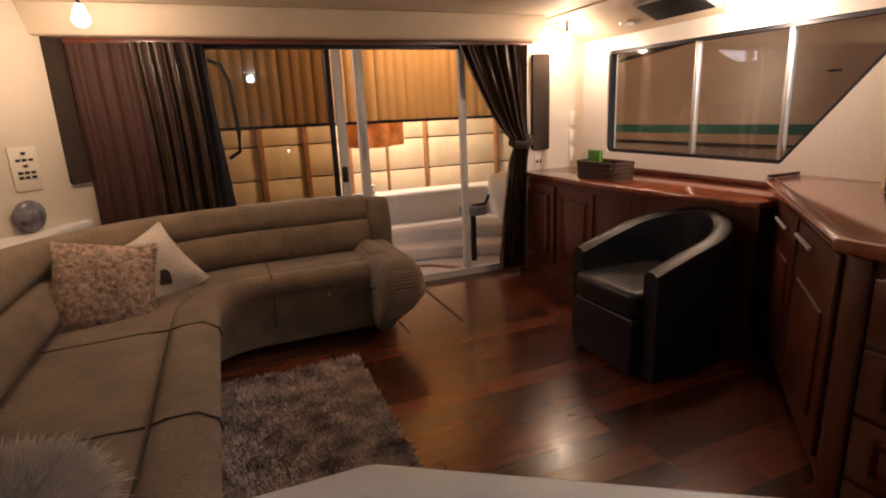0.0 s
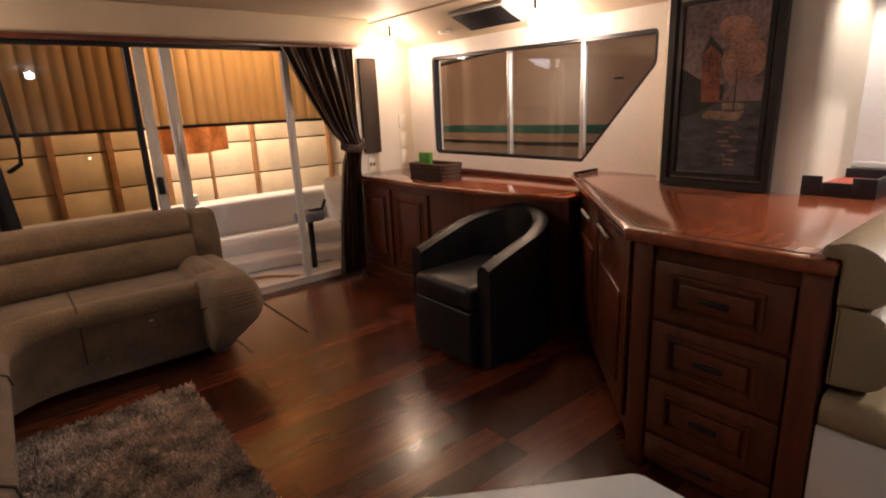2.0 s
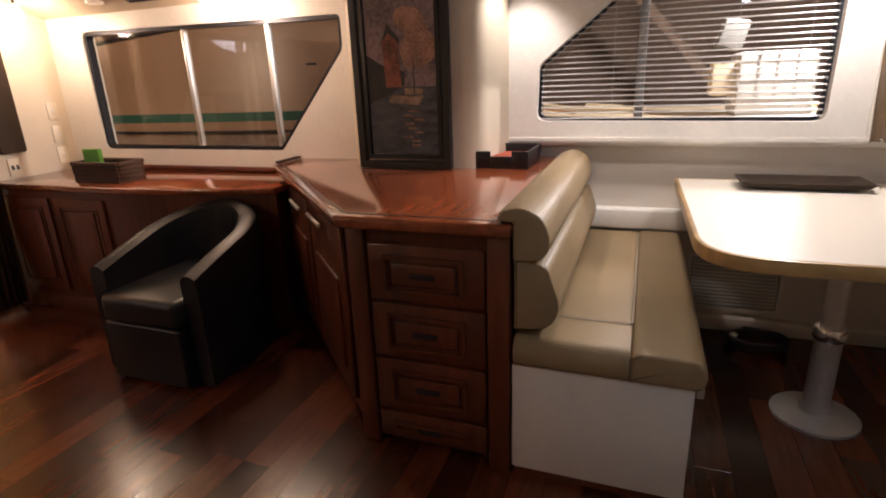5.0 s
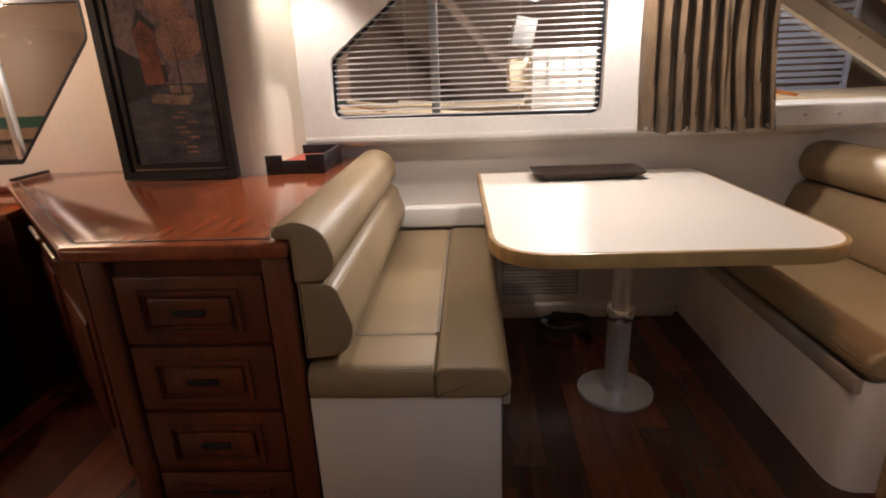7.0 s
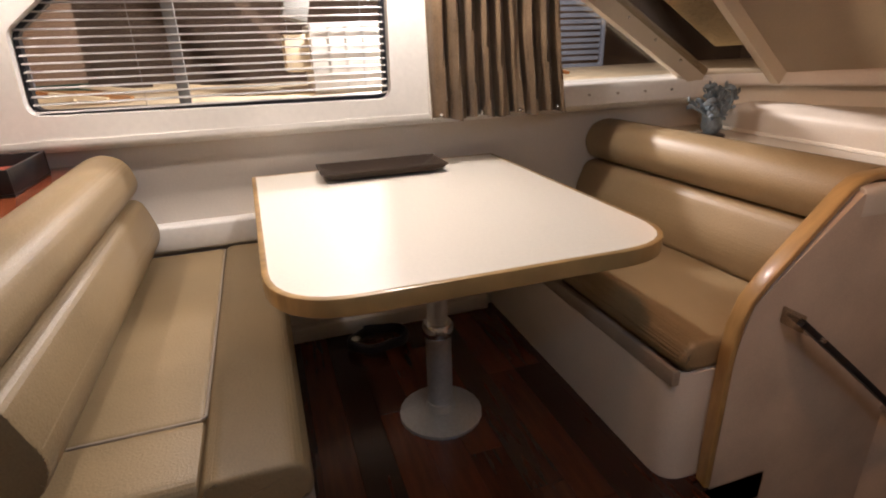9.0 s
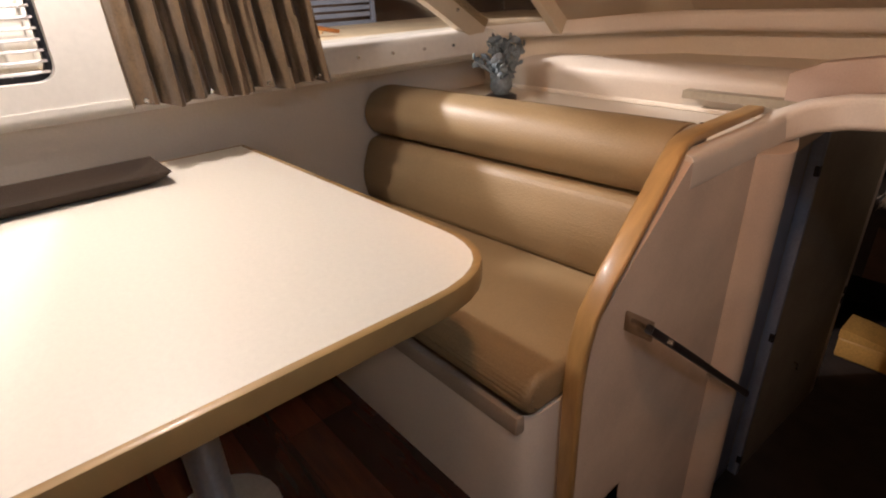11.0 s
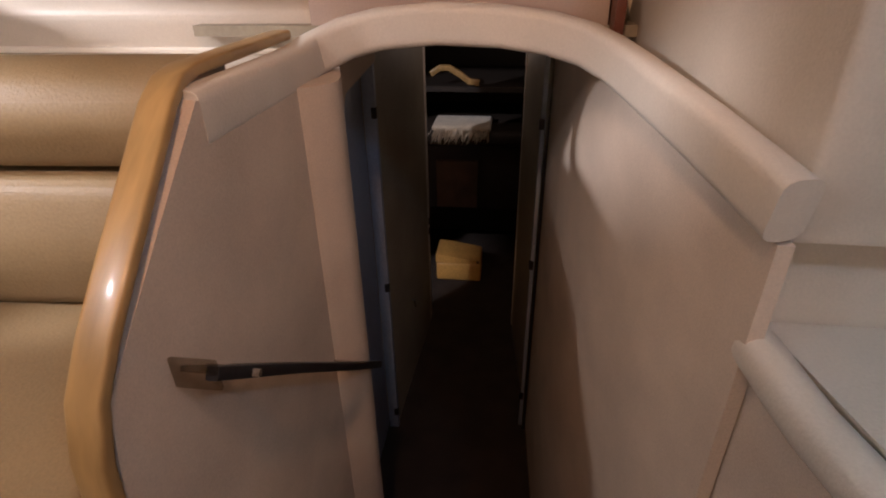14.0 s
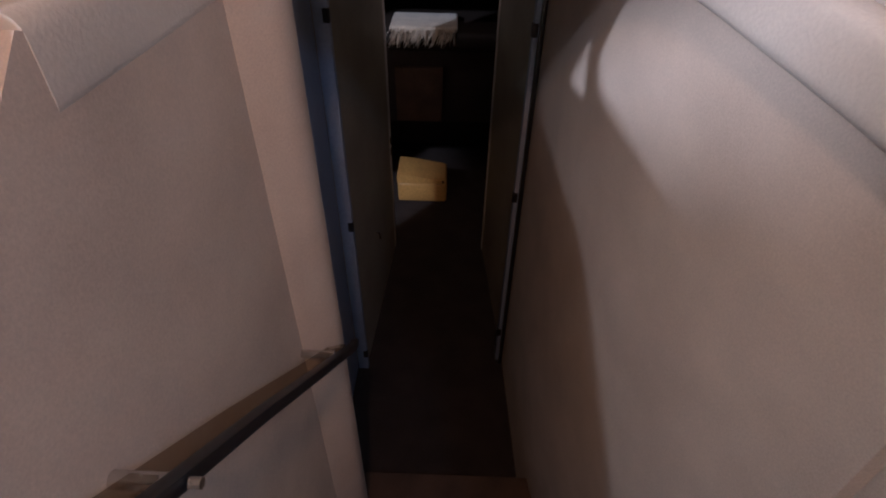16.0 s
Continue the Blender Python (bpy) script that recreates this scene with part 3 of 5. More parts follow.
# steps
for k in range(5):
    z = -0.203 * (k + 1)
    y1 = -0.864 - 0.208 * k
    st = thing("step", "dark carpeted companionway step", "step", "companionway steps", "structure", (1.7, y1 - 0.1, z))
    part("tread", box(1.26, 2.043, y1 - 0.222, y1, z - 0.035, z, 0.01), STEPC, st)
    part("riser", box(1.26, 2.043, y1 - 0.203, y1 - 0.19, z - 0.201, z - 0.036), MAHOG, st)
solo("step_head", box(1.24, 2.043, -0.864, -0.846, -0.205, -0.012), MAHOG, "mahogany riser under the saloon floor", "riser", "structure")

solo("wall_step_port", box(1.238, 1.259, -1.20, -0.846, -1.2, -0.013), CARPETED, "fabric-lined side below the saloon floor", "wall", "structure")

# forward cabin, its gloom put into the near-black colour
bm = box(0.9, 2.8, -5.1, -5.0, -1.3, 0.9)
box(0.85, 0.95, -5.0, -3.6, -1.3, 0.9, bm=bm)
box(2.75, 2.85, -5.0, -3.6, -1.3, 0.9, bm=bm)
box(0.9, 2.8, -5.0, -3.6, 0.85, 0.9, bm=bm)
solo("wall_forward_cabin", bm, CABSHADE, "forward cabin walls coloured near black for the dim cabin", "wall", "structure")
bunk = thing("bunk", "forward cabin bunk with drawers, coloured dark for the dim cabin", "bunk", "", "", (1.9, -4.4, -1.2))
part("mattress", box(1.1, 2.7, -4.95, -4.12, -0.13, -0.02, 0.04, 3), CABSHADE, bunk)
# dark brown keeps the drawer faint in the cabin's gloom
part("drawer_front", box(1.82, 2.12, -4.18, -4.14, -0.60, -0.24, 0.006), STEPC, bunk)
part("base", box(1.1, 2.7, -4.95, -4.185, -0.62, -0.14, 0.01), CABSHADE, bunk)
throw = thing("fur_throw", "cream fringed fur throw hanging over the bunk", "throw", "", "", (1.9, -4.15, 0.0))
part("cloth", box(1.735, 2.14, -4.4, -4.10, -0.018, 0.022, 0.016, 3), FUR, throw)
rng = random.Random(3)
strands("fringe", tufts(lambda r: ((r.uniform(1.74, 2.13), -4.098, r.uniform(-0.02, 0.01)), (0.35, 0.2, -1)), 150, 0.075, 0.03, 0.008, rng), FUR, throw)
lid = thing("gold_box", "gold storage box with a sloping lid on the cabin floor", "box", "", "", (1.95, -4.2, -1.217))
part("body", box(1.78, 2.13, -4.35, -4.10, -1.217, -1.06, 0.02, 3), GOLD, lid)
part("lid", prism(rounded([(1.778, -1.058), (1.79, -1.035), (2.02, -0.995), (2.132, -0.985), (2.132, -1.058)], 0.012, 3), "y", -4.352, -4.098), GOLD, lid)
part("clasp", box(1.795, 1.815, -4.098, -4.088, -1.045, -1.03, 0.003), CHROME, lid, "bright metal clasp")
solo("curved_trim", sweep([(2.14, -4.14, 0.36), (2.08, -4.14, 0.40), (2.02, -4.14, 0.40), (1.95, -4.14, 0.36), (1.89, -4.14, 0.315), (1.82, -4.14, 0.305)],
     rounded([(-0.02, -0.02), (0.02, -0.02), (0.02, 0.02), (-0.02, 0.02)], 0.01, 3)), OAK, "curved varnished shelf edge in the forward cabin", "shelf edge")
solo("cabin_shelf", box(1.0, 2.7, -4.95, -4.16, 0.24, 0.275), CABSHADE, "forward cabin shelf coloured near black for the dim cabin", "shelf", "structure")

# helm console to port of the steps
con = thing("helm_console", "cream padded helm console beside the companionway", "console", "", "structure", (0.8, -1.5, 0.7))
part("body", prism([(0.20, -2.1), (1.335, -2.1), (1.335, -1.85), (1.238, -1.195), (0.20, -1.195)], "z", 0.70, 1.50, 0.012), LIPV, con)
part("recess", box(0.20, 1.238, -2.1, -1.25, 0.0, 0.698), LIPV, con)
seat = thing("helm_step", "padded cream bench edge beside the steps", "bench", "", "", (0.8, -1.0, 0))
part("body", prism([(0.25, -1.248), (1.238, -1.248), (1.236, -1.18), (1.15, -0.80), (0.25, -0.80)], "z", 0, 0.508), CARPETED, seat)
part("roll", sweep([(1.238, -1.20, 0.532), (1.222, -1.05, 0.527), (1.165, -0.80, 0.52)], rounded([(-0.03, -0.035), (0.03, -0.035), (0.03, 0.03), (-0.03, 0.03)], 0.028, 4)), LIPV, seat)
part("cushion", prism([(0.25, -1.248), (1.21, -1.248), (1.20, -1.18), (1.13, -0.80), (0.25, -0.80)], "z", 0.509, 0.54), LIPV, seat)
solo("wall_forward_port", box(PORT, 0.20, -2.1, -2.0, 0, 0.95), CREAM, "cream panel under the dash", "wall", "structure")

# aft enclosure floor under the galley half
solo("wall_galley", box(PORT - 0.1, PORT, -2.6, -2.0, 0, 1.0), CREAM, "cream wall by the dash", "wall", "structure")

# ---- sliding door ----
door = thing("door_4", "aluminium sliding glass door, half open to the cockpit", "door", "", "structure", (1.2, DOORY + 0.05, 0.03))
Y = DOORY + 0.05
part("head_rail", box(-0.30, 2.58, Y - 0.03, Y + 0.03, 1.72, 1.762, 0.004), DARKMET, door, "dark head rail")
part("sill_rail", box(-0.30, 2.58, Y - 0.035, Y + 0.035, 0.036, 0.055, 0.004), WHITEFR, door)
for x0, x1, m in ((1.165, 1.225, WHITEFR), (1.31, 1.375, WHITEFR), (2.095, 2.145, WHITEFR), (0.36, 0.385, DARKMET), (1.115, 1.15, DARKMET)):
    part("stile", box(x0, x1, Y - 0.02, Y + 0.02, 0.055, 1.72, 0.005), m, door)
part("lock_plate", box(1.328, 1.352, Y - 0.026, Y - 0.0205, 0.98, 1.29, 0.003), ALU, door, "worn aluminium lock plate")
part("latch", box(1.165, 1.205, Y - 0.055, Y - 0.0205, 0.83, 0.94, 0.01), BLACKP, door, "black latch")
part("pane", box(0.385, 1.12, Y - 0.002, Y + 0.002, 0.06, 1.72), TINT, door, "smoked glass").visible_shadow = False
part("pane", box(2.145, 2.58, Y - 0.002, Y + 0.002, 0.06, 1.72), CLEAR, door).visible_shadow = False
part("handle", tube([(0.40, Y - 0.03, 1.65), (0.46, Y - 0.06, 1.62), (0.50, Y - 0.07, 1.52), (0.52, Y - 0.07, 1.2), (0.51, Y - 0.06, 1.09), (0.45, Y - 0.03, 1.05)], 0.013), BLACKP, door, "black grab handle")

# ---- cockpit and the shed astern ----
solo("cockpit_floor", box(-1.2, 3.6, DOORY + 0.09, 5.95, -0.16, -0.05), GELCOAT, "white cockpit sole", "floor", "structure")
tr = thing("cockpit_transom", "white moulded cockpit transom with a rounded step", "transom", "", "structure", (1.8, 5.6, 0))
part("coaming", box(-1.2, 3.6, 5.62, 5.95, -0.05, 0.50, 0.05, 4), GELCOAT, tr)
part("moulded_step", prism(rounded([(1.2, 5.62), (1.2, 5.30), (2.2, 5.20), (2.9, 5.0), (3.1, 5.62)], [0, 0.12, 0.2, 0.1, 0], 6), "z", -0.05, 0.20, 0.03, 3), GELCOAT, tr)
part("lower_step", prism(rounded([(1.3, 5.4), (1.35, 5.05), (2.2, 4.95), (2.75, 4.75), (3.0, 5.4)], [0, 0.12, 0.2, 0.1, 0], 6), "z", -0.05, 0.07, 0.03, 3), GELCOAT, tr)
part("side", box(3.0, 3.6, 4.35, 5.62, -0.05, 0.62, 0.05, 4), GELCOAT, tr)
part("side", box(-1.2, -0.6, 4.35, 5.62, -0.05, 0.62, 0.05, 4), GELCOAT, tr)
part("bitt", lathe([(0.04, 0), (0.045, 0.02), (0.03, 0.05), (0.05, 0.09), (0.0, 0.11)], (1.75, 5.75, 0.5)), GELCOAT, tr)
solo("hose", tube([(1.45, 4.75, -0.038), (1.75, 4.85, -0.038), (2.0, 4.75, -0.038), (2.2, 4.55, -0.038), (2.45, 4.5, -0.038)], 0.011, 8), STUD, "brown hose lying on the cockpit sole", "hose")
val = thing("cockpit_valance", "pleated tan canvas curtain around the cockpit", "curtain", "", "", (1.5, 5.95, 1.24))
part("canvas", grid(260, 2, lambda u, v: (-1.1 + 4.8 * u, 5.93 + 0.028 * abs(math.sin(u * 46 * math.pi)) ** 0.5 + 0.004 * math.sin(u * 31), 1.22 + 2.0 * v), 0.003), VALANCE, val)
for xx in (-1.0, 3.5):
    part("pole", box(xx, xx + 0.03, 5.90, 5.925, 0.5, 3.2), ALU, val)
part("hem", box(-1.1, 3.7, 5.925, 5.965, 1.195, 1.225, 0.004), DARKMET, val, "dark hem bar")
box_wheel = thing("reel", "dark blue round reel behind the fixed pane", "reel", "", "", (2.42, 4.75, 0.5))
part("rim", lathe([(0.10, -0.04), (0.13, -0.035), (0.13, 0.035), (0.10, 0.04)], (2.42, 4.75, 0.42)), CABINW, box_wheel)
part("stand", tube([(2.42, 4.75, -0.05), (2.42, 4.75, 0.38)], 0.025), DARKMET, box_wheel)
part("crank", tube([(2.42, 4.75, 0.46), (2.50, 4.66, 0.48), (2.52, 4.63, 0.56)], 0.014), DARKMET, box_wheel)
pnl = thing("insulated_wall", "lit insulation panels between pine studs in the shed", "shed wall", "", "structure", (1.5, 7.6, 0))
rng = random.Random(5)
for i in range(13):
    for j in range(4):
        part("panel", box(-1.9 + 0.55 * i, -1.9 + 0.55 * i + 0.53, 7.60, 7.66, -0.3 + 0.42 * j, -0.3 + 0.42 * j + 0.402, 0.008, 2), PANELW, pnl)
for i in range(14):
    w = rng.choice((0.03, 0.045, 0.07))
    part("stud", box(-1.93 + 0.55 * i, -1.93 + 0.55 * i + w, 7.55, 7.62, -0.5, 2.6, 0.004), STUD, pnl)
solo("orange_cloth", grid(24, 8, lambda u, v: (1.75 + 0.75 * u, 6.9 + 0.03 * math.sin(u * 17), 0.92 + 0.32 * v - 0.03 * math.sin(u * 3.1) * (1 - v)), 0.004), ORANGE, "orange cloth hanging from the cockpit frame", "cloth")
solo("cloth_line", tube([(0.2, 6.9, -2.0), (0.2, 6.9, 1.25), (4.2, 6.9, 1.25), (4.2, 6.9, -2.0)], 0.012), DARKMET, "dark rail holding the orange cloth", "rail")
solo("shed_wall_aft", box(-6, 9, 7.75, 7.85, -2, 4), SHEDW, "brown shed wall", "wall", "structure")
solo("shed_floor", box(-6, 12, -8, 8, -2.1, -2.0), SHEDW, "concrete shed floor", "ground", "structure")
solo("shed_roof", box(-6, 12, -8, 8, 4.0, 4.1), SHEDW, "dark shed roof", "roof", "structure")
solo("shed_wall_side", box(9.0, 9.1, -8, 8, -2, 4), SHEDW, "brown shed wall", "wall", "structure")
solo("shed_wall_forward", box(-6, 9, -8.1, -8.0, -2, 4), SHEDW, "brown shed wall", "wall", "structure")
solo("shed_wall_port", box(-6.1, -6.0, -8, 8, -2, 4), SHEDW, "brown shed wall", "wall", "structure")

# neighbouring boats in the shed
boat = thing("neighbour_boat", "tan motor yacht with a green stripe stored alongside", "boat", "", "", (6.4, 6.2, -2))


def hull_sheet(z0, z1, x_off, flare):
    return grid(30, 6, lambda u, v: (6.2 + x_off + 1.1 * (2 * abs(u - 0.4)) ** 2.4 - flare * v, 1.6 + 12.0 * u, z0 + (z1 - z0) * v + 0.12 * (u - 0.5) ** 2), 0.03)


part("bottom", hull_sheet(-0.6, 0.76, 0.0, 0.15), SHEDW, boat, "dark bottom paint")
part("topsides", hull_sheet(0.76, 0.88, -0.15, 0.01), HULL, boat)
part("boot_stripe", hull_sheet(0.88, 0.99, -0.16, 0.01), HULLG, boat)
part("bulwark", grid(30, 6, lambda u, v: (6.02 + 1.1 * (2 * abs(u - 0.4)) ** 2.4 + 0.15 * v, 1.6 + 12.0 * u, 0.99 + 1.06 * v - 0.075 * v * (12 * u - 4.0)), 0.03), HULL, boat)
part("sheer_rail", tube([(6.16 + 1.1 * (2 * abs(u - 0.4)) ** 2.4, 1.6 + 12 * u, 2.06 - 0.075 * (12 * u - 4.0)) for u in [k / 20 for k in range(16)]], 0.03), DARKMET, boat)
part("porthole", lathe([(0.0, 0), (0.06, 0), (0.06, 0.02), (0.0, 0.02)], (6.0, 4.05, 1.5)), DARKMET, boat)
part("keel", box(6.8, 7.0, 2.6, 8.6, -2.0, -0.4, 0.03), SHEDW, boat)
part("rubbing_strake", hull_sheet(0.74, 0.77, -0.19, 0.0), DARKMET, boat)
part("pulpit", tube([(5.9, 3.0, 2.3), (5.85, 4.5, 2.45), (5.9, 6.5, 2.5)], 0.025), DARKMET, boat)
boat = thing("work_skiff", "lit open workboat with timber clutter alongside", "boat", "", "", (5.6, -0.4, -2))
part("hull", grid(20, 4, lambda u, v: (5.0 + 0.5 * (2 * abs(u - 0.5)) ** 2 - 0.1 * v, -3.8 + 6.6 * u, -2.0 + 2.95 * v), 0.04), PANELW, boat)
part("deck", box(5.0, 6.6, -5.6, 2.4, 0.86, 0.95, 0.02), PANELW, boat)
rng = random.Random(9)
for k in range(24):
    y = rng.uniform(-2.8, 1.6)
    x = rng.uniform(5.1, 6.2)
    a = rng.uniform(-0.6, 0.6)
    plank = thing("loose_timber", "pale loose timber lying on the workboat", "timber", "timber on the workboat", "", (x, y, 0.96))
    d = Vector((math.sin(a) * 0.4, math.cos(a), rng.uniform(0.0, 0.25))) * rng.uniform(0.3, 0.7)
    part("board", sweep([(x, y, 0.98), Vector((x, y, 0.98)) + d], [(-0.03, -0.012), (0.03, -0.012), (0.03, 0.012), (-0.03, 0.012)]), rng.choice((PANELW, STUD, ORANGE, PANELW)), plank)
tote = thing("storage_tote", "white wire-caged storage tote on the workboat", "tote", "", "", (5.2, -0.5, 0.95))
part("body", box(5.0, 5.5, -0.62, -0.14, 0.95, 1.40, 0.03), GELCOAT, tote)
for k in range(5):
    part("bar", box(4.985, 4.999, -0.62 + 0.115 * k, -0.608 + 0.115 * k, 0.96, 1.40), ALU, tote)
for k in range(4):
    part("bar", box(4.978, 4.984, -0.62, -0.14, 0.98 + 0.13 * k, 0.992 + 0.13 * k), ALU, tote)
part("carton", box(5.05, 5.35, -0.14, 0.02, 1.1, 1.34, 0.01), PANELW, tote, "brown carton")
bk = box(5.0, 5.28, -0.16, 0.0, 1.42, 1.62, 0.01)
bmesh.ops.rotate(bk, verts=bk.verts[:], cent=(5.1, -0.1, 1.5), matrix=Matrix.Rotation(radians(14), 3, "X"))
part("carton", bk, GREYPL, tote)
sh = thing("louvred_shutter", "blue-grey louvred shutter leaning in the shed", "shutter", "", "", (6.6, -3.0, 0.95))
part("frame", ring([(-3.45, 0.95), (-2.45, 0.95), (-2.45, 2.3), (-3.45, 2.3)], "x", 6.5, 6.55, 0.05), CABINW, sh)
for k in range(20):
    part("slat", box(6.51, 6.54, -3.40, -2.50, 1.02 + 0.062 * k, 1.06 + 0.062 * k), CABINW, sh)
solo("shed_column", box(6.7, 6.95, -1.9, -1.65, -2, 4, 0.01), STUD, "steel shed column", "column", "structure")
bar_ = thing("diagonal_brace", "brown diagonal brace of the shed frame", "brace", "", "structure", (6.8, 0, 1))
part("beam", sweep([(7.2, 0.9, 2.4), (7.2, -0.4, 0.9)], [(-0.05, -0.05), (0.05, -0.05), (0.05, 0.05), (-0.05, 0.05)]), SHEDW, bar_)
bar2 = thing("blue_drum", "blue plastic drum beside the workboat", "drum", "", "", (5.5, 1.9, 0.95))
part("drum", lathe([(0.24, 0), (0.26, 0.05), (0.26, 0.45), (0.24, 0.5), (0.0, 0.5)], (5.5, 1.9, 0.95)), CABINW, bar2)

# ---- curtains ----


def folds(x0, x1, y, z0, z1, n, depth, seed, lean=0.0):
    r = random.Random(seed)
    ph = [r.uniform(0, 6.28) for _ in range(4)]

    def f(u, v):
        w = u + 0.02 * math.sin(7 * v + ph[0])
        return (x0 + (x1 - x0) * u + lean * (1 - v), y - depth * (math.sin(w * n * 6.283 + ph[1]) + 0.4 * math.sin(w * n * 2.7 * 6.283 + ph[2] + v)) * (0.75 + 0.25 * math.sin(3 * v + ph[3])), z0 + (z1 - z0) * v)

    return grid(90, 14, f, 0.003)


rod = thing("curtain_rod", "dark curtain track above the sliding door", "curtain track", "", "", (1.1, DOORY - 0.06, 1.75))
part("rod", box(-0.33, 2.66, DOORY - 0.075, DOORY - 0.05, 1.735, 1.765, 0.004), MAHOG, rod)
solo("port_drape", folds(-0.32, 0.06, DOORY - 0.08, 0.06, 1.735, 3, 0.018, 1), CURTRED, "red-brown drape drawn beside the sliding door", "curtain")
solo("satin_curtain", folds(0.0, 0.33, DOORY - 0.14, 0.06, 1.735, 5, 0.026, 2, 0.05), CURTDK, "dark brown satin curtain hanging in folds", "curtain")
# near-black strip filling the gap between curtain and door
solo("navy_strip", prism([(0.30, 1.735), (0.37, 1.735), (0.50, 0.06), (0.30, 0.06)], "y", DOORY - 0.09, DOORY - 0.075), NAVYSTRIP, "near-black strip beside the satin curtain", "curtain")

tied = thing("tied_curtain", "brown satin curtain gathered by a tieback", "curtain", "", "", (2.4, DOORY - 0.1, 0))


def gathered(u, v):
    z = 0.045 + 1.69 * v
    tie = 1.02
    if z > tie:
        k = (z - tie) / (1.735 - tie)
        k2 = k ** 0.75
        left, right = 2.47 + (2.03 - 2.47) * k2, 2.60 + (2.58 - 2.60) * k2
        amp = 0.012 + 0.022 * k
    else:
        k = (tie - z) / tie
        left, right = 2.47 + (2.33 - 2.47) * k ** 0.6, 2.60 + (2.56 - 2.60) * k
        amp = 0.02 + 0.02 * k
    x = left + (right - left) * u
    return (x, DOORY - 0.10 - amp * (math.sin(u * 37 + 2 * v) + 0.4 * math.sin(u * 83 + 5 * v)) - 0.03 * math.exp(-((z - tie) / 0.08) ** 2), z)


part("cloth", grid(80, 40, gathered, 0.003), CURTDK, tied)
part("tieback", sweep([(2.66, DOORY - 0.04, 1.06), (2.60, DOORY - 0.16, 1.04), (2.53, DOORY - 0.18, 1.01), (2.46, DOORY - 0.15, 1.02), (2.45, DOORY - 0.08, 1.04)],
     rounded([(-0.01, -0.03), (0.01, -0.03), (0.01, 0.03), (-0.01, 0.03)], 0.008, 2)), CURTDK, tied)

side_c = thing("side_curtain", "taupe satin side curtain with snaps along its hem", "curtain", "", "", (3.17, -0.75, 1.0))


def side_sheet(u, v):
    return (3.162 + 0.026 * math.sin(u * 56 + 1.5 * math.sin(3 * v)) + 0.010 * math.sin(u * 121 + 4 * v), -0.40 - (0.585 - 0.03 * v) * u + 0.03 * math.sin(v * 3) * u, 0.985 + 0.90 * v + 0.008 * math.sin(u * 23) * (1 - v))


part("cloth", grid(110, 14, side_sheet, 0.003), CURTTAN, side_c)
for k in range(4):
    b = bmesh.new()
    bmesh.ops.create_uvsphere(b, u_segments=8, v_segments=6, radius=0.008, matrix=Matrix.Translation((3.135, -0.43 - 0.17 * k, 1.005)))
    part("snap", b, CHROME, side_c)

# ---- side cabinet under window 1 ----
edge = [(2.575, 4.185), (2.575, 3.25), (2.62, 2.75), (2.74, 2.22), (3.175, 2.22), (3.175, 4.185)]
ctr = thing("side_counter", "mahogany side counter along the cabin side", "counter", "", "", (2.9, 3.2, 0))
part("top", prism(edge, "z", 0.765, 0.80, 0.010), MAHOG_TOP, ctr, "varnished mahogany top")
inner = [(2.61, 4.175), (2.61, 3.25), (2.655, 2.76), (2.775, 2.24), (3.17, 2.24), (3.17, 4.175)]
part("body", prism(inner, "z", 0.0, 0.764), MAHOG, ctr)
part("plinth", box(2.597, 2.612, 3.25, 4.17, 0.0, 0.10, 0.003), MAHOG, ctr)
for y0 in (3.28, 3.73):
    d = part("panel_door", box(2.592, 2.609, y0, y0 + 0.40, 0.14, 0.72, 0.004), MAHOG, ctr)
    part("raised_panel", box(2.578, 2.593, y0 + 0.07, y0 + 0.33, 0.21, 0.65, 0.010), MAHOG, d)
    part("frame_bead", ring([(y0 + 0.05, 0.19), (y0 + 0.35, 0.19), (y0 + 0.35, 0.67), (y0 + 0.05, 0.67)], "x", 2.586, 2.594, 0.012), MAHOG, d)
solo("counter_backsplash", box(3.15, 3.179, 2.36, 4.19, 0.801, 0.83, 0.006), MAHOG, "mahogany fiddle along the cabin side", "trim", "structure")

bk = thing("wicker_box", "dark woven box holding green papers on the side counter", "box", "", "", (2.76, 3.42, 0.80))
b = box(2.70, 2.88, 3.24, 3.60, 0.80, 0.815)
for r in range(4):
    z = 0.815 + 0.026 * r
    for args in ((2.70 - 0.003 * r, 2.712, 3.24, 3.60), (2.868, 2.88 + 0.003 * r, 3.24, 3.60), (2.712, 2.868, 3.24 - 0.003 * r, 3.252), (2.712, 2.868, 3.588, 3.60 + 0.003 * r)):
        box(*args, z, z + 0.025, 0.005, bm=b)
part("basket", b, WICKER, bk)
solo("green_packet", box(2.76, 2.79, 3.44, 3.57, 0.82, 0.985, 0.006), GREEN, "bright green packet standing in the woven box", "packet")

# ---- bar cabinet ----
bar = thing("bar_cabinet", "mahogany bar cabinet with drawers and an angled face", "cabinet", "", "", (2.6, 1.4, 0))
top = [(1.975, 0.805), (1.975, 1.40), (2.945, 2.365), (3.178, 2.365), (3.178, 1.90), (3.39, 1.90), (3.39, 0.805)]
part("top", prism(top, "z", 0.845, 0.888, 0.012, 3), MAHOG_TOP, bar, "polished mahogany top")
body = [(2.035, 0.86), (2.035, 1.375), (2.97, 2.30), (3.17, 2.30), (3.17, 1.90), (3.39, 1.90), (3.39, 0.86)]
part("body", prism(body, "z", 0.06, 0.844), MAHOG, bar)
part("plinth", prism([(2.06, 0.87), (2.06, 1.36), (2.97, 2.27), (3.17, 2.27), (3.17, 0.87)], "z", 0.0, 0.06), SUB, bar)
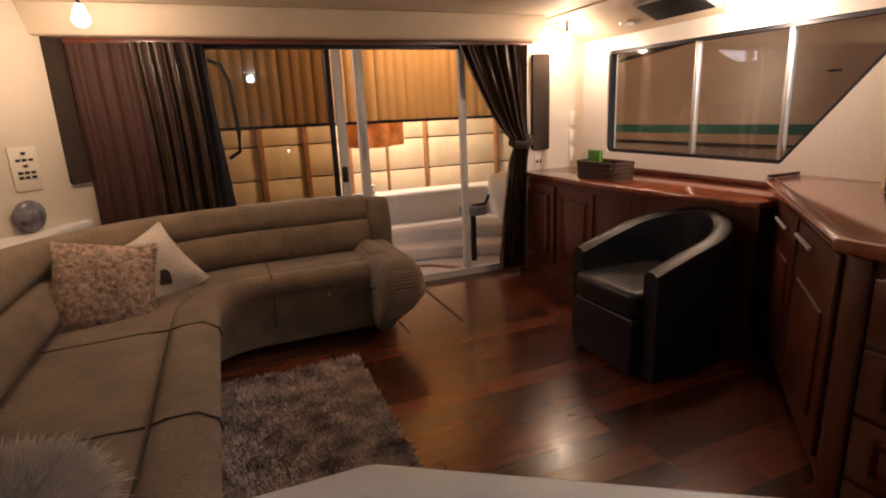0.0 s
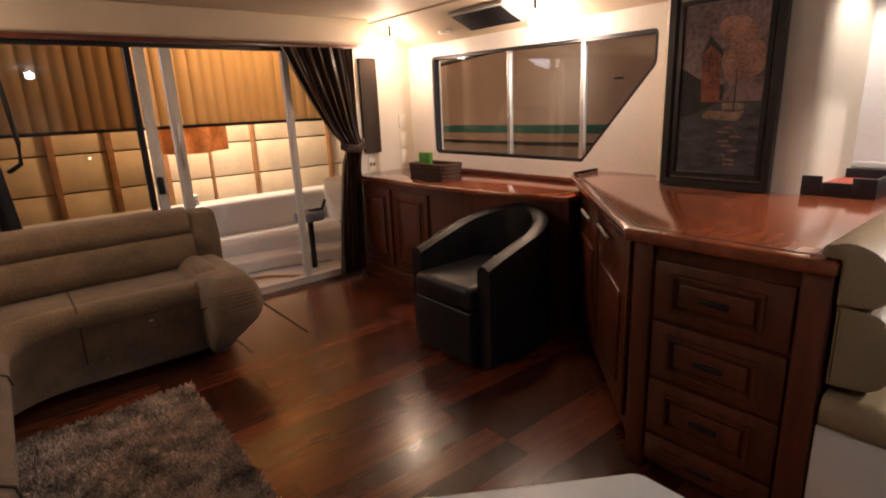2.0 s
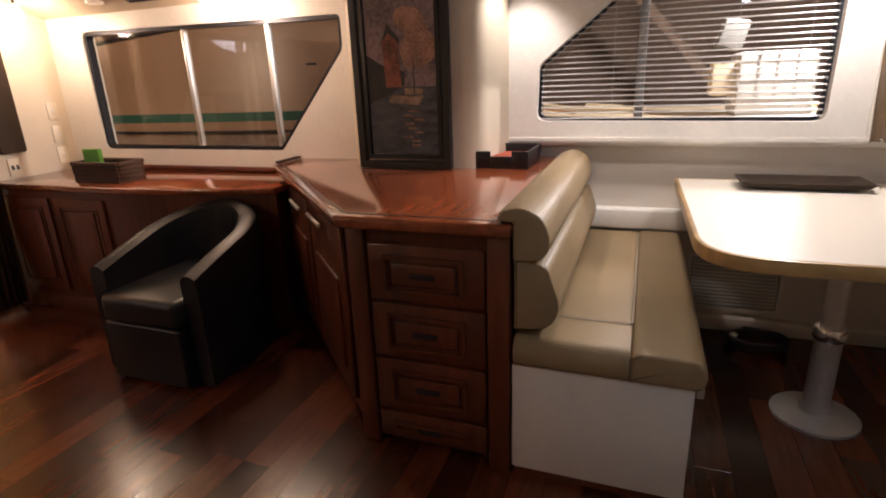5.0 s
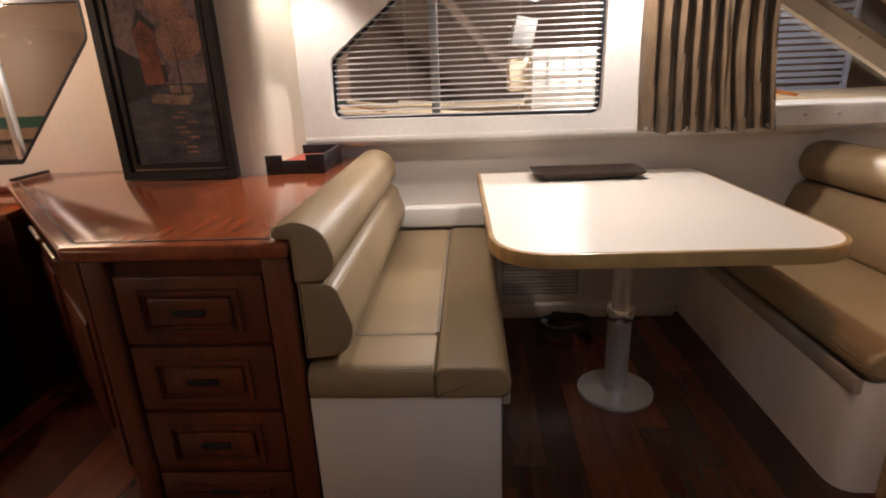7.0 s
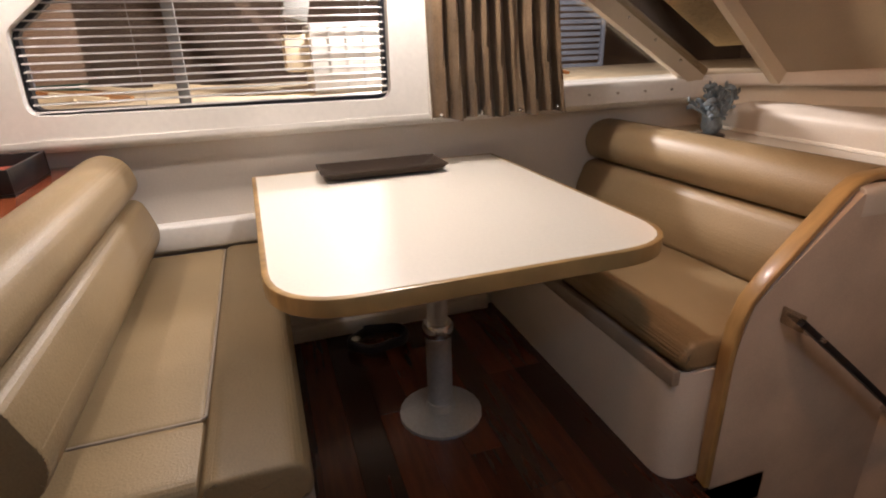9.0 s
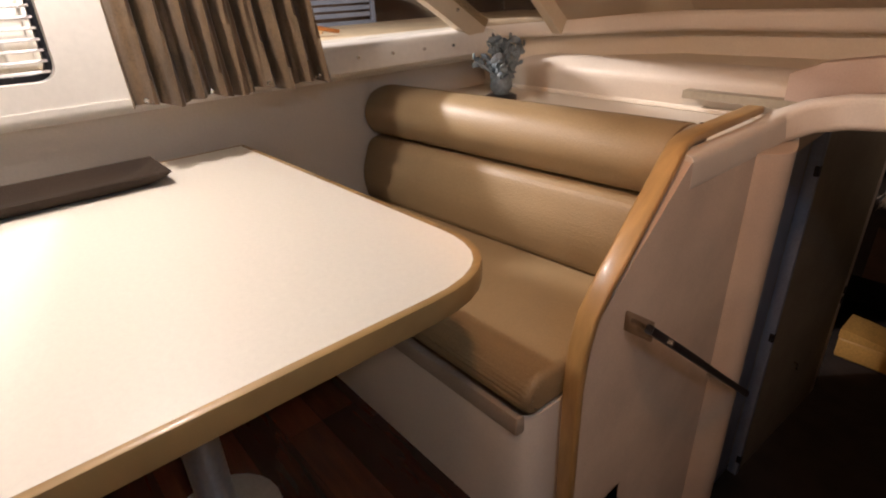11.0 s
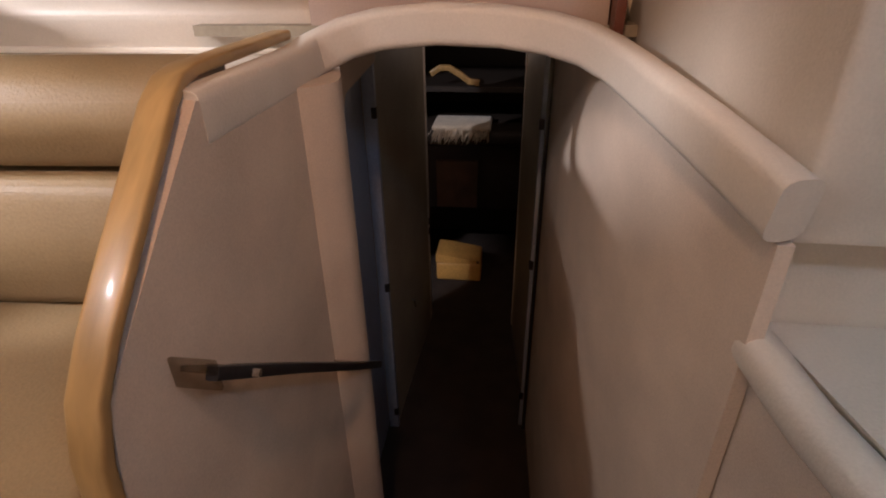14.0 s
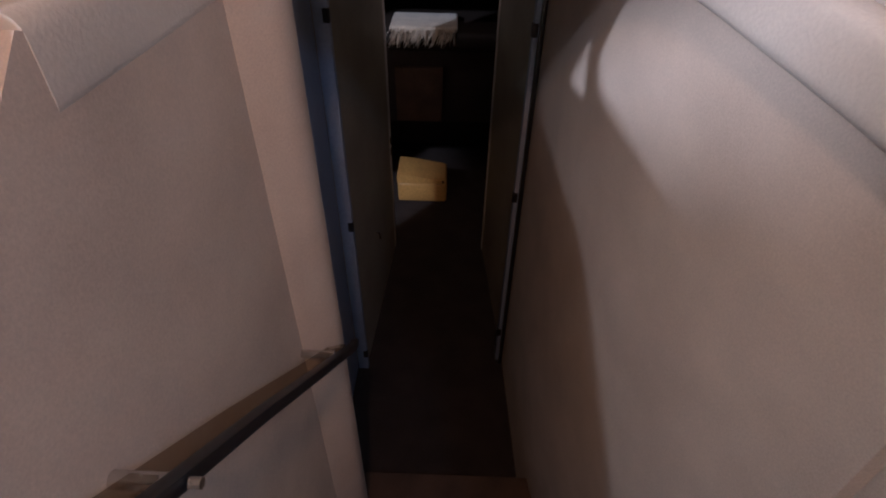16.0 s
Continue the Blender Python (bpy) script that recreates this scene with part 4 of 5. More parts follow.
part("corner_post", box(1.995, 2.04, 0.812, 0.885, 0.0, 0.844, 0.008), MAHOG, bar)
part("side_panel", box(2.04, 3.38, 0.825, 0.858, 0.0, 0.844), MAHOG, bar)
part("corner_post", box(2.012, 2.05, 1.315, 1.385, 0.0, 0.844, 0.012), MAHOG, bar)
for k, (z0, z1) in enumerate(((0.590, 0.790), (0.375, 0.578), (0.16, 0.363), (0.04, 0.148))):
    d = part("drawer", box(2.016, 2.034, 0.895, 1.305, z0, z1, 0.006), MAHOG, bar)
    zc, h = (z0 + z1) / 2, (z1 - z0) / 2 - 0.048
    part("moulding", ring([(0.965, zc - h - 0.012), (1.245, zc - h - 0.012), (1.245, zc + h + 0.012), (0.965, zc + h + 0.012)], "x", 2.002, 2.017, 0.016), MAHOG, d)
    part("raised_panel", box(2.006, 2.017, 0.99, 1.22, zc - h + 0.012, zc + h - 0.012, 0.008), MAHOG, d)
    part("cup_pull", box(1.998, 2.007, 1.06, 1.15, zc - 0.012, zc + 0.008, 0.004), DARKMET, d)
dirn = Vector((1, 0.99, 0)).normalized()
out = Vector((-dirn.y, dirn.x, 0))


def diag(s0, s1, z0, z1, d0, d1, r=0.004):
    b = box(s0, s1, d0, d1, z0, z1, r)
    m = Matrix.Translation((2.035, 1.375, 0)) @ Matrix.Rotation(math.atan2(dirn.y, dirn.x), 4, "Z")
    bmesh.ops.transform(b, matrix=m, verts=b.verts[:])
    return b


for s0, s1 in ((0.08, 0.64), (0.69, 1.25)):
    d = part("panel_door", diag(s0, s1, 0.12, 0.815, 0.001, 0.018), MAHOG, bar)
    part("raised_panel", diag(s0 + 0.08, s1 - 0.08, 0.22, 0.60, 0.017, 0.030, 0.010), MAHOG, d)
for s0, s1, z in ((0.34, 0.58, 0.765), (0.80, 1.04, 0.740)):
    part("pull", diag(s0, s1, z - 0.008, z + 0.008, 0.030, 0.046, 0.006), ALU, bar, "pale metal pull")
part("fiddle", box(2.96, 3.175, 2.335, 2.36, 0.889, 0.902, 0.004), DARKMET, bar, "dark edge strip")
part("inlay", sweep([(2.02, 0.86, 0.8885), (2.02, 1.385, 0.8885), (2.95, 2.305, 0.8885)], [(-0.004, 0), (0.004, 0), (0.004, 0.0012), (-0.004, 0.0012)]), SUB, bar, "dark inlay line")

# picture
pic = thing("framed_picture", "dark-framed harbour painting leaning on the pilaster", "picture", "", "", (2.90, 1.54, 0.89))
PF = [(1.305, 0.892), (1.785, 0.892), (1.785, 1.745), (1.305, 1.745)]
part("frame", ring(PF, "x", 2.885, 2.925, 0.045), BLACKP, pic, "black wooden frame")
part("inner_frame", ring([(1.348, 0.935), (1.742, 0.935), (1.742, 1.702), (1.348, 1.702)], "x", 2.896, 2.922, 0.026), BLACKP, pic, "black liner")
P_SKY = mat("painted_sky", (0.24, 0.17, 0.17), 0.45, 0.5, 7, 60, 0.08)
P_SEA = mat("painted_water", (0.075, 0.078, 0.088), 0.4, 0.5, 10, 60, 0.08, stretch=(1, 1, 3))
P_RED = mat("painted_house", (0.30, 0.095, 0.05), 0.45, 0.4, 14, 90, 0.08)
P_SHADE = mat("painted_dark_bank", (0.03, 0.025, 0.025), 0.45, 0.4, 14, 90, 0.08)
P_BOAT = mat("painted_boat", (0.36, 0.25, 0.17), 0.45, 0.4, 20, 90, 0.08)
P_GLOW = mat("painted_pink_cloud", (0.40, 0.22, 0.15), 0.45, 0.4, 9, 90, 0.08)
part("sky", box(2.910, 2.916, 1.37, 1.72, 1.27, 1.68), P_SKY, pic)
part("water", box(2.910, 2.916, 1.37, 1.72, 0.958, 1.27), P_SEA, pic)


def daub(pts, m, h=0.0015, name="paint"):
    part(name, prism(pts, "x", 2.910 - h, 2.9099), m, pic)


daub(rounded([(1.39, 1.50), (1.50, 1.48), (1.58, 1.56), (1.55, 1.62), (1.44, 1.61)], 0.05), P_GLOW, 0.0005)
daub(rounded([(1.37, 1.38), (1.52, 1.34), (1.56, 1.46), (1.46, 1.53), (1.37, 1.50)], 0.05), P_GLOW, 0.0006)
daub([(1.72, 1.20), (1.60, 1.24), (1.53, 1.28), (1.53, 1.34), (1.64, 1.37), (1.72, 1.42)], P_SHADE, 0.0010)
daub([(1.545, 1.27), (1.625, 1.27), (1.635, 1.47), (1.605, 1.545), (1.555, 1.48)], P_RED, 0.0016)
daub([(1.635, 1.47), (1.605, 1.55), (1.548, 1.485), (1.545, 1.46), (1.60, 1.51)], P_SHADE, 0.0022)
daub(rounded([(1.62, 1.20), (1.46, 1.185), (1.43, 1.235), (1.47, 1.225), (1.60, 1.235)], 0.02), P_BOAT, 0.0018)
daub([(1.478, 1.23), (1.484, 1.23), (1.482, 1.40), (1.480, 1.40)], P_SHADE, 0.0020)
daub([(1.44, 1.235), (1.53, 1.235), (1.53, 1.265), (1.44, 1.26)], P_BOAT, 0.0014)
for k in range(9):
    yy = 1.47 + 0.03 * math.sin(k * 2.3)
    daub([(yy, 1.155 - 0.02 * k), (yy + 0.05, 1.157 - 0.02 * k), (yy + 0.045, 1.165 - 0.02 * k), (yy + 0.006, 1.164 - 0.02 * k)], P_GLOW, 0.0012)

# letter tray
tray = thing("letter_tray", "black letter tray with red papers on the bar", "tray", "", "", (3.1, 1.08, 0.888))
b = box(2.95, 3.27, 0.95, 1.21, 0.889, 0.896)
box(2.95, 2.96, 0.95, 1.03, 0.896, 0.968, 0.003, bm=b)
box(2.95, 2.96, 1.13, 1.21, 0.896, 0.968, 0.003, bm=b)
box(2.95, 2.96, 1.03, 1.13, 0.896, 0.945, 0.003, bm=b)
box(3.26, 3.27, 0.95, 1.21, 0.896, 0.968, 0.003, bm=b)
box(2.96, 3.26, 0.95, 0.96, 0.896, 0.968, 0.003, bm=b)
box(2.96, 3.26, 1.20, 1.21, 0.896, 0.968, 0.003, bm=b)
part("tray", b, BLACKP, tray)
solo("paper_stack", box(2.97, 3.25, 0.975, 1.185, 0.897, 0.93, 0.004), REDPAPER, "red and white papers in the letter tray", "papers")

# ---- dinette ----
T = rounded([(2.10, 0.28), (2.10, -0.73), (3.30, -0.71), (3.30, 0.30)], [0.20, 0.20, 0.01, 0.01], 8)
tab = thing("dinette_table", "cream laminate dinette table with an oak edge", "table", "", "", (2.65, -0.2, 0))
part("tabletop", prism(T, "z", 0.757, 0.80), LAMINATE, tab)
part("edge_band", sweep([(*p, 0.789) for p in T + T[:1]], rounded([(-0.012, -0.032), (0.006, -0.032), (0.006, 0.0115), (-0.012, 0.0115)], 0.004, 2)), OAK, tab, "oak edge band")
part("leg", tube([(2.66, -0.235, 0.02), (2.66, -0.235, 0.36)], 0.045, 20), ALU, tab)
part("leg_upper", tube([(2.66, -0.235, 0.36), (2.66, -0.235, 0.757)], 0.035, 20), ALU, tab)
part("collar", lathe([(0.048, 0.33), (0.054, 0.34), (0.054, 0.37), (0.048, 0.38)], (2.66, -0.235, 0)), CHROME, tab)
part("foot", lathe([(0.15, 0.0), (0.15, 0.012), (0.12, 0.02), (0.055, 0.03), (0.05, 0.06)], (2.66, -0.235, 0.001)), ALU, tab)

dish = thing("serving_tray", "dark slanted-rim serving tray on the table", "tray", "", "", (3.14, -0.18, 0.80))


def dish_sheet(u, v):
    x, y = (u - 0.5) * 2, (v - 0.5) * 2
    rim = max(abs(x), abs(y)) ** 6
    return (3.14 + 0.10 * x, -0.18 + 0.24 * y, 0.803 + 0.035 * rim)


part("dish", grid(16, 24, dish_sheet, 0.004), SPEAKER, dish)


def bench(name, label, y_front, y_back):
    """The base point of a dinette seat."""
    return thing(name, label, "settee", "dinette seats", "", (2.7, (y_front + y_back) / 2, 0))


aft = bench("aft_settee", "tan vinyl dinette seat with rolled backrest against the bar", 0.26, 0.84)
part("base", box(1.998, 3.33, 0.268, 0.806, 0.03, 0.424, 0.008), WHITEPAN, aft, "white panelled base")
part("toe_kick", box(2.01, 3.33, 0.29, 0.80, 0.0, 0.03), MAHOG, aft)
b = prism(rounded([(0.25, 0.426), (0.238, 0.475), (0.26, 0.522), (0.43, 0.524), (0.452, 0.505), (0.452, 0.426)], [0.02, 0.03, 0.035, 0.03, 0.01, 0.01], 5), "x", 1.985, 3.33, 0.012, 3)
prism(rounded([(1.985, 0.426), (1.978, 0.475), (2.0, 0.522), (2.185, 0.522), (2.205, 0.505), (2.205, 0.426)], [0.02, 0.02, 0.03, 0.03, 0.01, 0.01], 5), "y", 0.45, 0.80, 0.008, 2, bm=b)
part("seat_cushion", b, TANV, aft)
part("seat_inset", box(2.203, 3.33, 0.45, 0.80, 0.43, 0.516, 0.016, 4), TANV, aft)
part("welt", tube([(3.32, 0.451, 0.512), (2.215, 0.451, 0.512), (2.204, 0.462, 0.512), (2.204, 0.72, 0.512)], 0.004, 6), GREYV, aft)
part("flap", box(2.0, 2.03, 0.244, 0.267, 0.395, 0.43, 0.006), GREYV, aft)
low_prof = rounded([(0.80, 0.545), (0.69, 0.555), (0.655, 0.63), (0.70, 0.765), (0.80, 0.775)], [0.01, 0.05, 0.06, 0.03, 0.01], 5)
part("back_cushion", prism(low_prof, "x", 2.0, 3.28, 0.010, 2), TANV, aft)
top_prof = rounded([(0.80, 0.775), (0.715, 0.780), (0.685, 0.83), (0.71, 0.915), (0.78, 0.945), (0.845, 0.925), (0.845, 0.895), (0.80, 0.893)], [0.01, 0.03, 0.04, 0.04, 0.03, 0.02, 0, 0], 5)
part("head_roll", prism(top_prof, "x", 1.985, 3.25, 0.008, 2), TANV, aft)

fwd = bench("forward_settee", "tan vinyl dinette seat below the dash shelf", -0.78, -1.5)
part("base", prism(rounded([(2.10, -0.76), (3.40, -0.76), (3.40, -1.9), (2.10, -1.9)], [0.08, 0, 0, 0], 5), "z", 0.0, 0.385), WHITEPAN, fwd, "white panelled base")
seat_prof = rounded([(-0.785, 0.385), (-0.755, 0.44), (-0.80, 0.490), (-0.95, 0.480), (-1.42, 0.445), (-1.42, 0.385)], [0.02, 0.04, 0.05, 0.05, 0.01, 0.01], 5)
part("seat_cushion", prism(seat_prof, "x", 2.100, 3.39, 0.022, 4), TANV, fwd)
part("under_flap", box(2.12, 3.38, -0.80, -0.757, 0.335, 0.39, 0.008), GREYV, fwd, "dark underside flap")
low_prof = rounded([(-1.56, 0.440), (-1.365, 0.440), (-1.345, 0.55), (-1.40, 0.688), (-1.56, 0.695)], [0.01, 0.02, 0.06, 0.04, 0.01], 5)


def skew(b):
    """The forward backrest stands a little askew to the seat."""
    for v in b.verts:
        v.co.y += 0.05 + 0.09 * (v.co.x - 2.1) / 1.3
        v.co.z += 0.014
    return b


part("back_cushion", skew(prism(low_prof, "x", 2.11, 3.395, 0.012, 2)), TANV, fwd)
top_prof = rounded([(-1.56, 0.696), (-1.42, 0.696), (-1.38, 0.785), (-1.42, 0.865), (-1.50, 0.885), (-1.56, 0.875)], [0.01, 0.04, 0.04, 0.04, 0.03, 0.01], 5)
part("head_roll", skew(prism(top_prof, "x", 2.172, 3.39, 0.006, 2)), TANV, fwd)
part("roll_end", skew(prism(top_prof, "x", 2.140, 2.1715, 0.012, 3)), GREYV, fwd, "grey vinyl end of the head roll")

vent = thing("wall_vent", "white louvred vent under the table", "vent", "", "", (3.39, 0.0, 0.25))
part("frame", ring([(-0.24, 0.10), (0.20, 0.10), (0.20, 0.40), (-0.24, 0.40)], "x", 3.385, 3.3995, 0.025), WHITEFR, vent)
part("backing", box(3.3965, 3.3995, -0.22, 0.18, 0.12, 0.38), GREYPL, vent)
for k in range(13):
    part("slat", box(3.386, 3.396, -0.215, 0.175, 0.13 + 0.019 * k, 0.141 + 0.019 * k, 0.002), WHITEFR, vent)
bowl = thing("cable_coil", "coiled dark cable and valve on the floor under the table", "cable", "", "", (3.2, -0.2, 0))
ring_pts = [(3.2 + (0.08 + 0.01 * math.sin(5 * a)) * math.cos(a), -0.12 + 0.13 * math.sin(a), 0.02 + 0.012 * a / 6.28) for a in [k * 0.35 for k in range(56)]]
part("cable", tube(ring_pts, 0.012, 8), DARKMET, bowl)
part("fitting", lathe([(0.03, 0), (0.035, 0.02), (0.02, 0.06), (0.0, 0.07)], (3.2, -0.02, 0.0)), CHROME, bowl)

# coral ornament
orn = thing("coral_ornament", "blue-grey branching ornament on a dark base", "ornament", "", "", (3.05, -1.68, 0.825))
part("base", lathe([(0.0, 0), (0.062, 0), (0.062, 0.016), (0.05, 0.022), (0.0, 0.022)], (3.05, -1.68, 0.826)), BLACKP, orn)
part("vase", lathe([(0.028, 0.0), (0.045, 0.03), (0.042, 0.06), (0.030, 0.075), (0.0, 0.075)], (3.05, -1.68, 0.846)), STONE, orn, "pale blue-grey stone foot")
rng = random.Random(11)
b = bmesh.new()
twigs = []
for k in range(20):
    p = Vector((3.05 + rng.uniform(-0.02, 0.02), -1.68 + rng.uniform(-0.02, 0.02), 0.90))
    d = Vector((rng.uniform(-0.6, 0.6), rng.uniform(-0.4, 0.4), 1.0)).normalized()
    pts = [p.copy()]
    for _ in range(4):
        d = (d + Vector((rng.uniform(-0.4, 0.4), rng.uniform(-0.4, 0.4), rng.uniform(-0.2, 0.3)))).normalized()
        p = p + d * rng.uniform(0.025, 0.045)
        pts.append(p.copy())
        twigs.append(p.copy())
    tube(pts, 0.006, 6, bm=b)
part("branches", b, STONE, orn)
b = bmesh.new()
for p in twigs:
    for _ in range(2):
        q = p + Vector((rng.uniform(-0.02, 0.02), rng.uniform(-0.02, 0.02), rng.uniform(-0.015, 0.02)))
        bmesh.ops.create_icosphere(b, subdivisions=1, radius=rng.uniform(0.009, 0.017), matrix=Matrix.Translation(q) @ Euler((rng.uniform(0, 3), rng.uniform(0, 3), 0)).to_matrix().to_4x4() @ Matrix.Diagonal((1, 0.45, 1.3, 1)))
part("leaves", b, STONE, orn, kind="stuff")

# ---- barrel chair ----
chair = thing("barrel_chair", "black leather barrel armchair by the bar", "armchair", "", "", (2.37, 2.50, 0))
CX, CY, HX, HY = 2.40, 2.51, 0.335, 0.315


def shell_path(a):
    """The back shell's middle line seen from above; the seat opens towards -x."""
    return (CX + 0.02 + (HX - 0.03) * math.cos(a), CY + (HY - 0.045) * math.sin(a))


def shell(nu=40):
    b = bmesh.new()
    rings = []
    for i in range(nu + 1):
        u = -1 + 2 * i / nu
        a = math.copysign(radians(90) * min(abs(u) / 0.7, 1) + radians(10) * max(abs(u) - 0.7, 0) / 0.3, u)
        x, y = shell_path(a)
        if abs(a) > radians(90):
            e = (abs(a) - radians(90)) / radians(10)
            x = CX + 0.02 - 0.30 * e
            y = CY + math.copysign(HY - 0.045 + 0.0 * e, a)
        run = min(abs(a), radians(90)) * 0.28 + (0.30 * (abs(a) - radians(90)) / radians(10) if abs(a) > radians(90) else 0)
        h = 0.745 - 0.205 * (run / 0.74) ** 1.25
        nx, ny = (math.cos(a), math.sin(a)) if abs(a) < radians(90) else (0, math.copysign(1, a))
        sec = [(0.045, 0.014), (0.045, h - 0.05), (0.038, h - 0.015), (0.012, h), (-0.02, h), (-0.042, h - 0.02), (-0.045, h - 0.06), (-0.045, 0.014)]
        rings.append([b.verts.new((x + nx * s, y + ny * s, z)) for s, z in sec])
    for r0, r1 in zip(rings, rings[1:]):
        for k in range(8):
            b.faces.new((r0[k], r0[(k + 1) % 8], r1[(k + 1) % 8], r1[k]))
    b.faces.new(rings[0])
    b.faces.new(rings[-1])
    return b


part("shell", shell(), BLACKL, chair)
part("seat_cushion", box(CX - 0.34, CX + 0.22, CY - 0.222, CY + 0.222, 0.30, 0.43, 0.035, 4), BLACKL, chair)
part("front_panel", box(CX - 0.335, CX - 0.27, CY - 0.222, CY + 0.222, 0.014, 0.30, 0.012, 3), BLACKL, chair)
for sx in (-0.26, 0.22):
    for sy in (-0.2, 0.2):
        part("leg", box(CX + sx - 0.025, CX + sx + 0.025, CY + sy - 0.025, CY + sy + 0.025, 0, 0.03, 0.004), BLACKP, chair)

# ---- sofa ----
sofa = thing("corner_sofa", "taupe suede curved corner sofa by the sliding door", "sofa", "", "", (0.2, 3.5, 0))


def sofa_line(off):
    """Plan of the sofa's front line moved back by off: along port, round the corner, along the door."""
    pts = []
    xf, yf = 0.15 - 1.3 * off, 3.45 + 0.85 * off
    rx, ry = 0.36 + 1.3 * off, 0.36 + 0.85 * off
    pts.append((xf, 0.95))
    pts.append((xf, 2.04))
    pts.append((xf, 2.86))
    cx, cy = xf + rx, yf - ry
    for k in range(0, 11):
        a = radians(180 - 9 * k)
        pts.append((cx + rx * math.cos(a), cy + ry * math.sin(a)))
    pts.append((0.95, yf))
    pts.append((1.22, yf))
    return pts


def sofa_run(sec, i0=0, i1=None, n_end=0.0):
    """A section of (depth back from the front, height) carried along the sofa's line."""
    lines = [sofa_line(o) for o, _ in sec]
    b = bmesh.new()
    m = len(lines[0]) if i1 is None else i1
    rings = [[b.verts.new((lines[k][i][0], lines[k][i][1], sec[k][1])) for k in range(len(sec))] for i in range(i0, m)]
    n = len(sec)
    for r0, r1 in zip(rings, rings[1:]):
        for k in range(n):
            b.faces.new((r0[k], r0[(k + 1) % n], r1[(k + 1) % n], r1[k]))
    b.faces.new(rings[0])
    b.faces.new(rings[-1])
    return b


BASE = [(0.02, 0.03), (0.0, 0.10), (-0.06, 0.28), (-0.10, 0.36), (-0.02, 0.36), (0.60, 0.36), (0.60, 0.03)]
part("base", sofa_run(BASE), SUEDE, sofa)
part("plinth", sofa_run([(0.10, 0.0), (0.10, 0.03), (0.58, 0.03), (0.58, 0.0)]), SUB, sofa)
FRONT = rounded([(-0.10, 0.34), (-0.115, 0.40), (-0.07, 0.455), (0.0, 0.455), (0.04, 0.43), (0.04, 0.34)], 0.03, 3)
SEATS = rounded([(0.034, 0.36), (0.034, 0.43), (0.10, 0.447), (0.45, 0.435), (0.50, 0.42), (0.50, 0.36)], 0.02, 3)
LOWB = rounded([(0.40, 0.43), (0.36, 0.50), (0.41, 0.625), (0.52, 0.64), (0.56, 0.43)], 0.04, 3)
TOPB = rounded([(0.45, 0.62), (0.425, 0.67), (0.47, 0.765), (0.56, 0.782), (0.66, 0.75), (0.66, 0.10), (0.58, 0.10), (0.56, 0.62)], 0.03, 3)
for a, c in ((0, 2), (1, 3), (2, 14), (13, 16)):
    part("front_roll", sofa_run(FRONT, a, c), SUEDE, sofa)
    part("seat_cushion", sofa_run(SEATS, a, c), SUEDE, sofa)
for a, c in ((0, 2), (1, 3), (2, 9), (8, 14), (13, 16)):
    part("back_cushion", sofa_run(LOWB, a, c), SUEDE, sofa)
part("back_top", sofa_run(TOPB), SUEDE, sofa)
b = prism(rounded([(3.30, 0.06), (3.12, 0.24), (3.09, 0.36), (3.16, 0.455), (3.34, 0.485), (3.92, 0.485), (3.92, 0.06)], [0.05, 0.10, 0.08, 0.08, 0.05, 0.03, 0.03], 6), "x", 1.10, 1.365, 0.07, 5)
for v in b.verts:
    if v.co.z < 0.30:
        v.co.x = 1.10 + (v.co.x - 1.10) * (0.35 + 0.65 * max(v.co.z - 0.06, 0) / 0.24)
part("arm", b, SUEDE, sofa)
part("arm_pad", box(1.13, 1.25, 3.42, 3.80, 0.40, 0.508, 0.05, 4), SUEDE, sofa)
part("back_end", prism(rounded([(3.83, 0.10), (3.80, 0.60), (3.86, 0.755), (4.03, 0.74), (4.06, 0.10)], 0.05, 4), "x", 1.215, 1.385, 0.03, 3), SUEDE, sofa)
# dark tubes along the seams carry the shade of the deep grooves
GROOVE = mat("suede_groove_shade", (0.07, 0.05, 0.032), 0.9, 0.2)
part("seam", tube([(0.102, 0.97, 0.443), (0.102, 2.04, 0.443), (0.102, 2.82, 0.443)], 0.005, 6), GROOVE, sofa)
for yy in (2.04, 2.83):
    part("seam", tube([(0.298, yy, 0.38), (0.290, yy, 0.42), (0.235, yy, 0.456), (0.15, yy, 0.456), (0.10, yy, 0.443), (-0.01, yy, 0.447), (-0.35, yy, 0.438)], 0.004, 6), GROOVE, sofa)
part("seam", tube([(0.56, 3.44, 0.14), (0.56, 3.365, 0.36), (0.56, 3.375, 0.43), (0.56, 3.40, 0.455), (0.56, 3.46, 0.452), (0.56, 3.53, 0.447), (0.56, 3.78, 0.438)], 0.004, 6), GROOVE, sofa)
part("button", lathe([(0.0, 0), (0.015, 0), (0.015, 0.006), (0.0, 0.008)], (0.86, 3.40, 0.30)), PLASTICW, sofa)


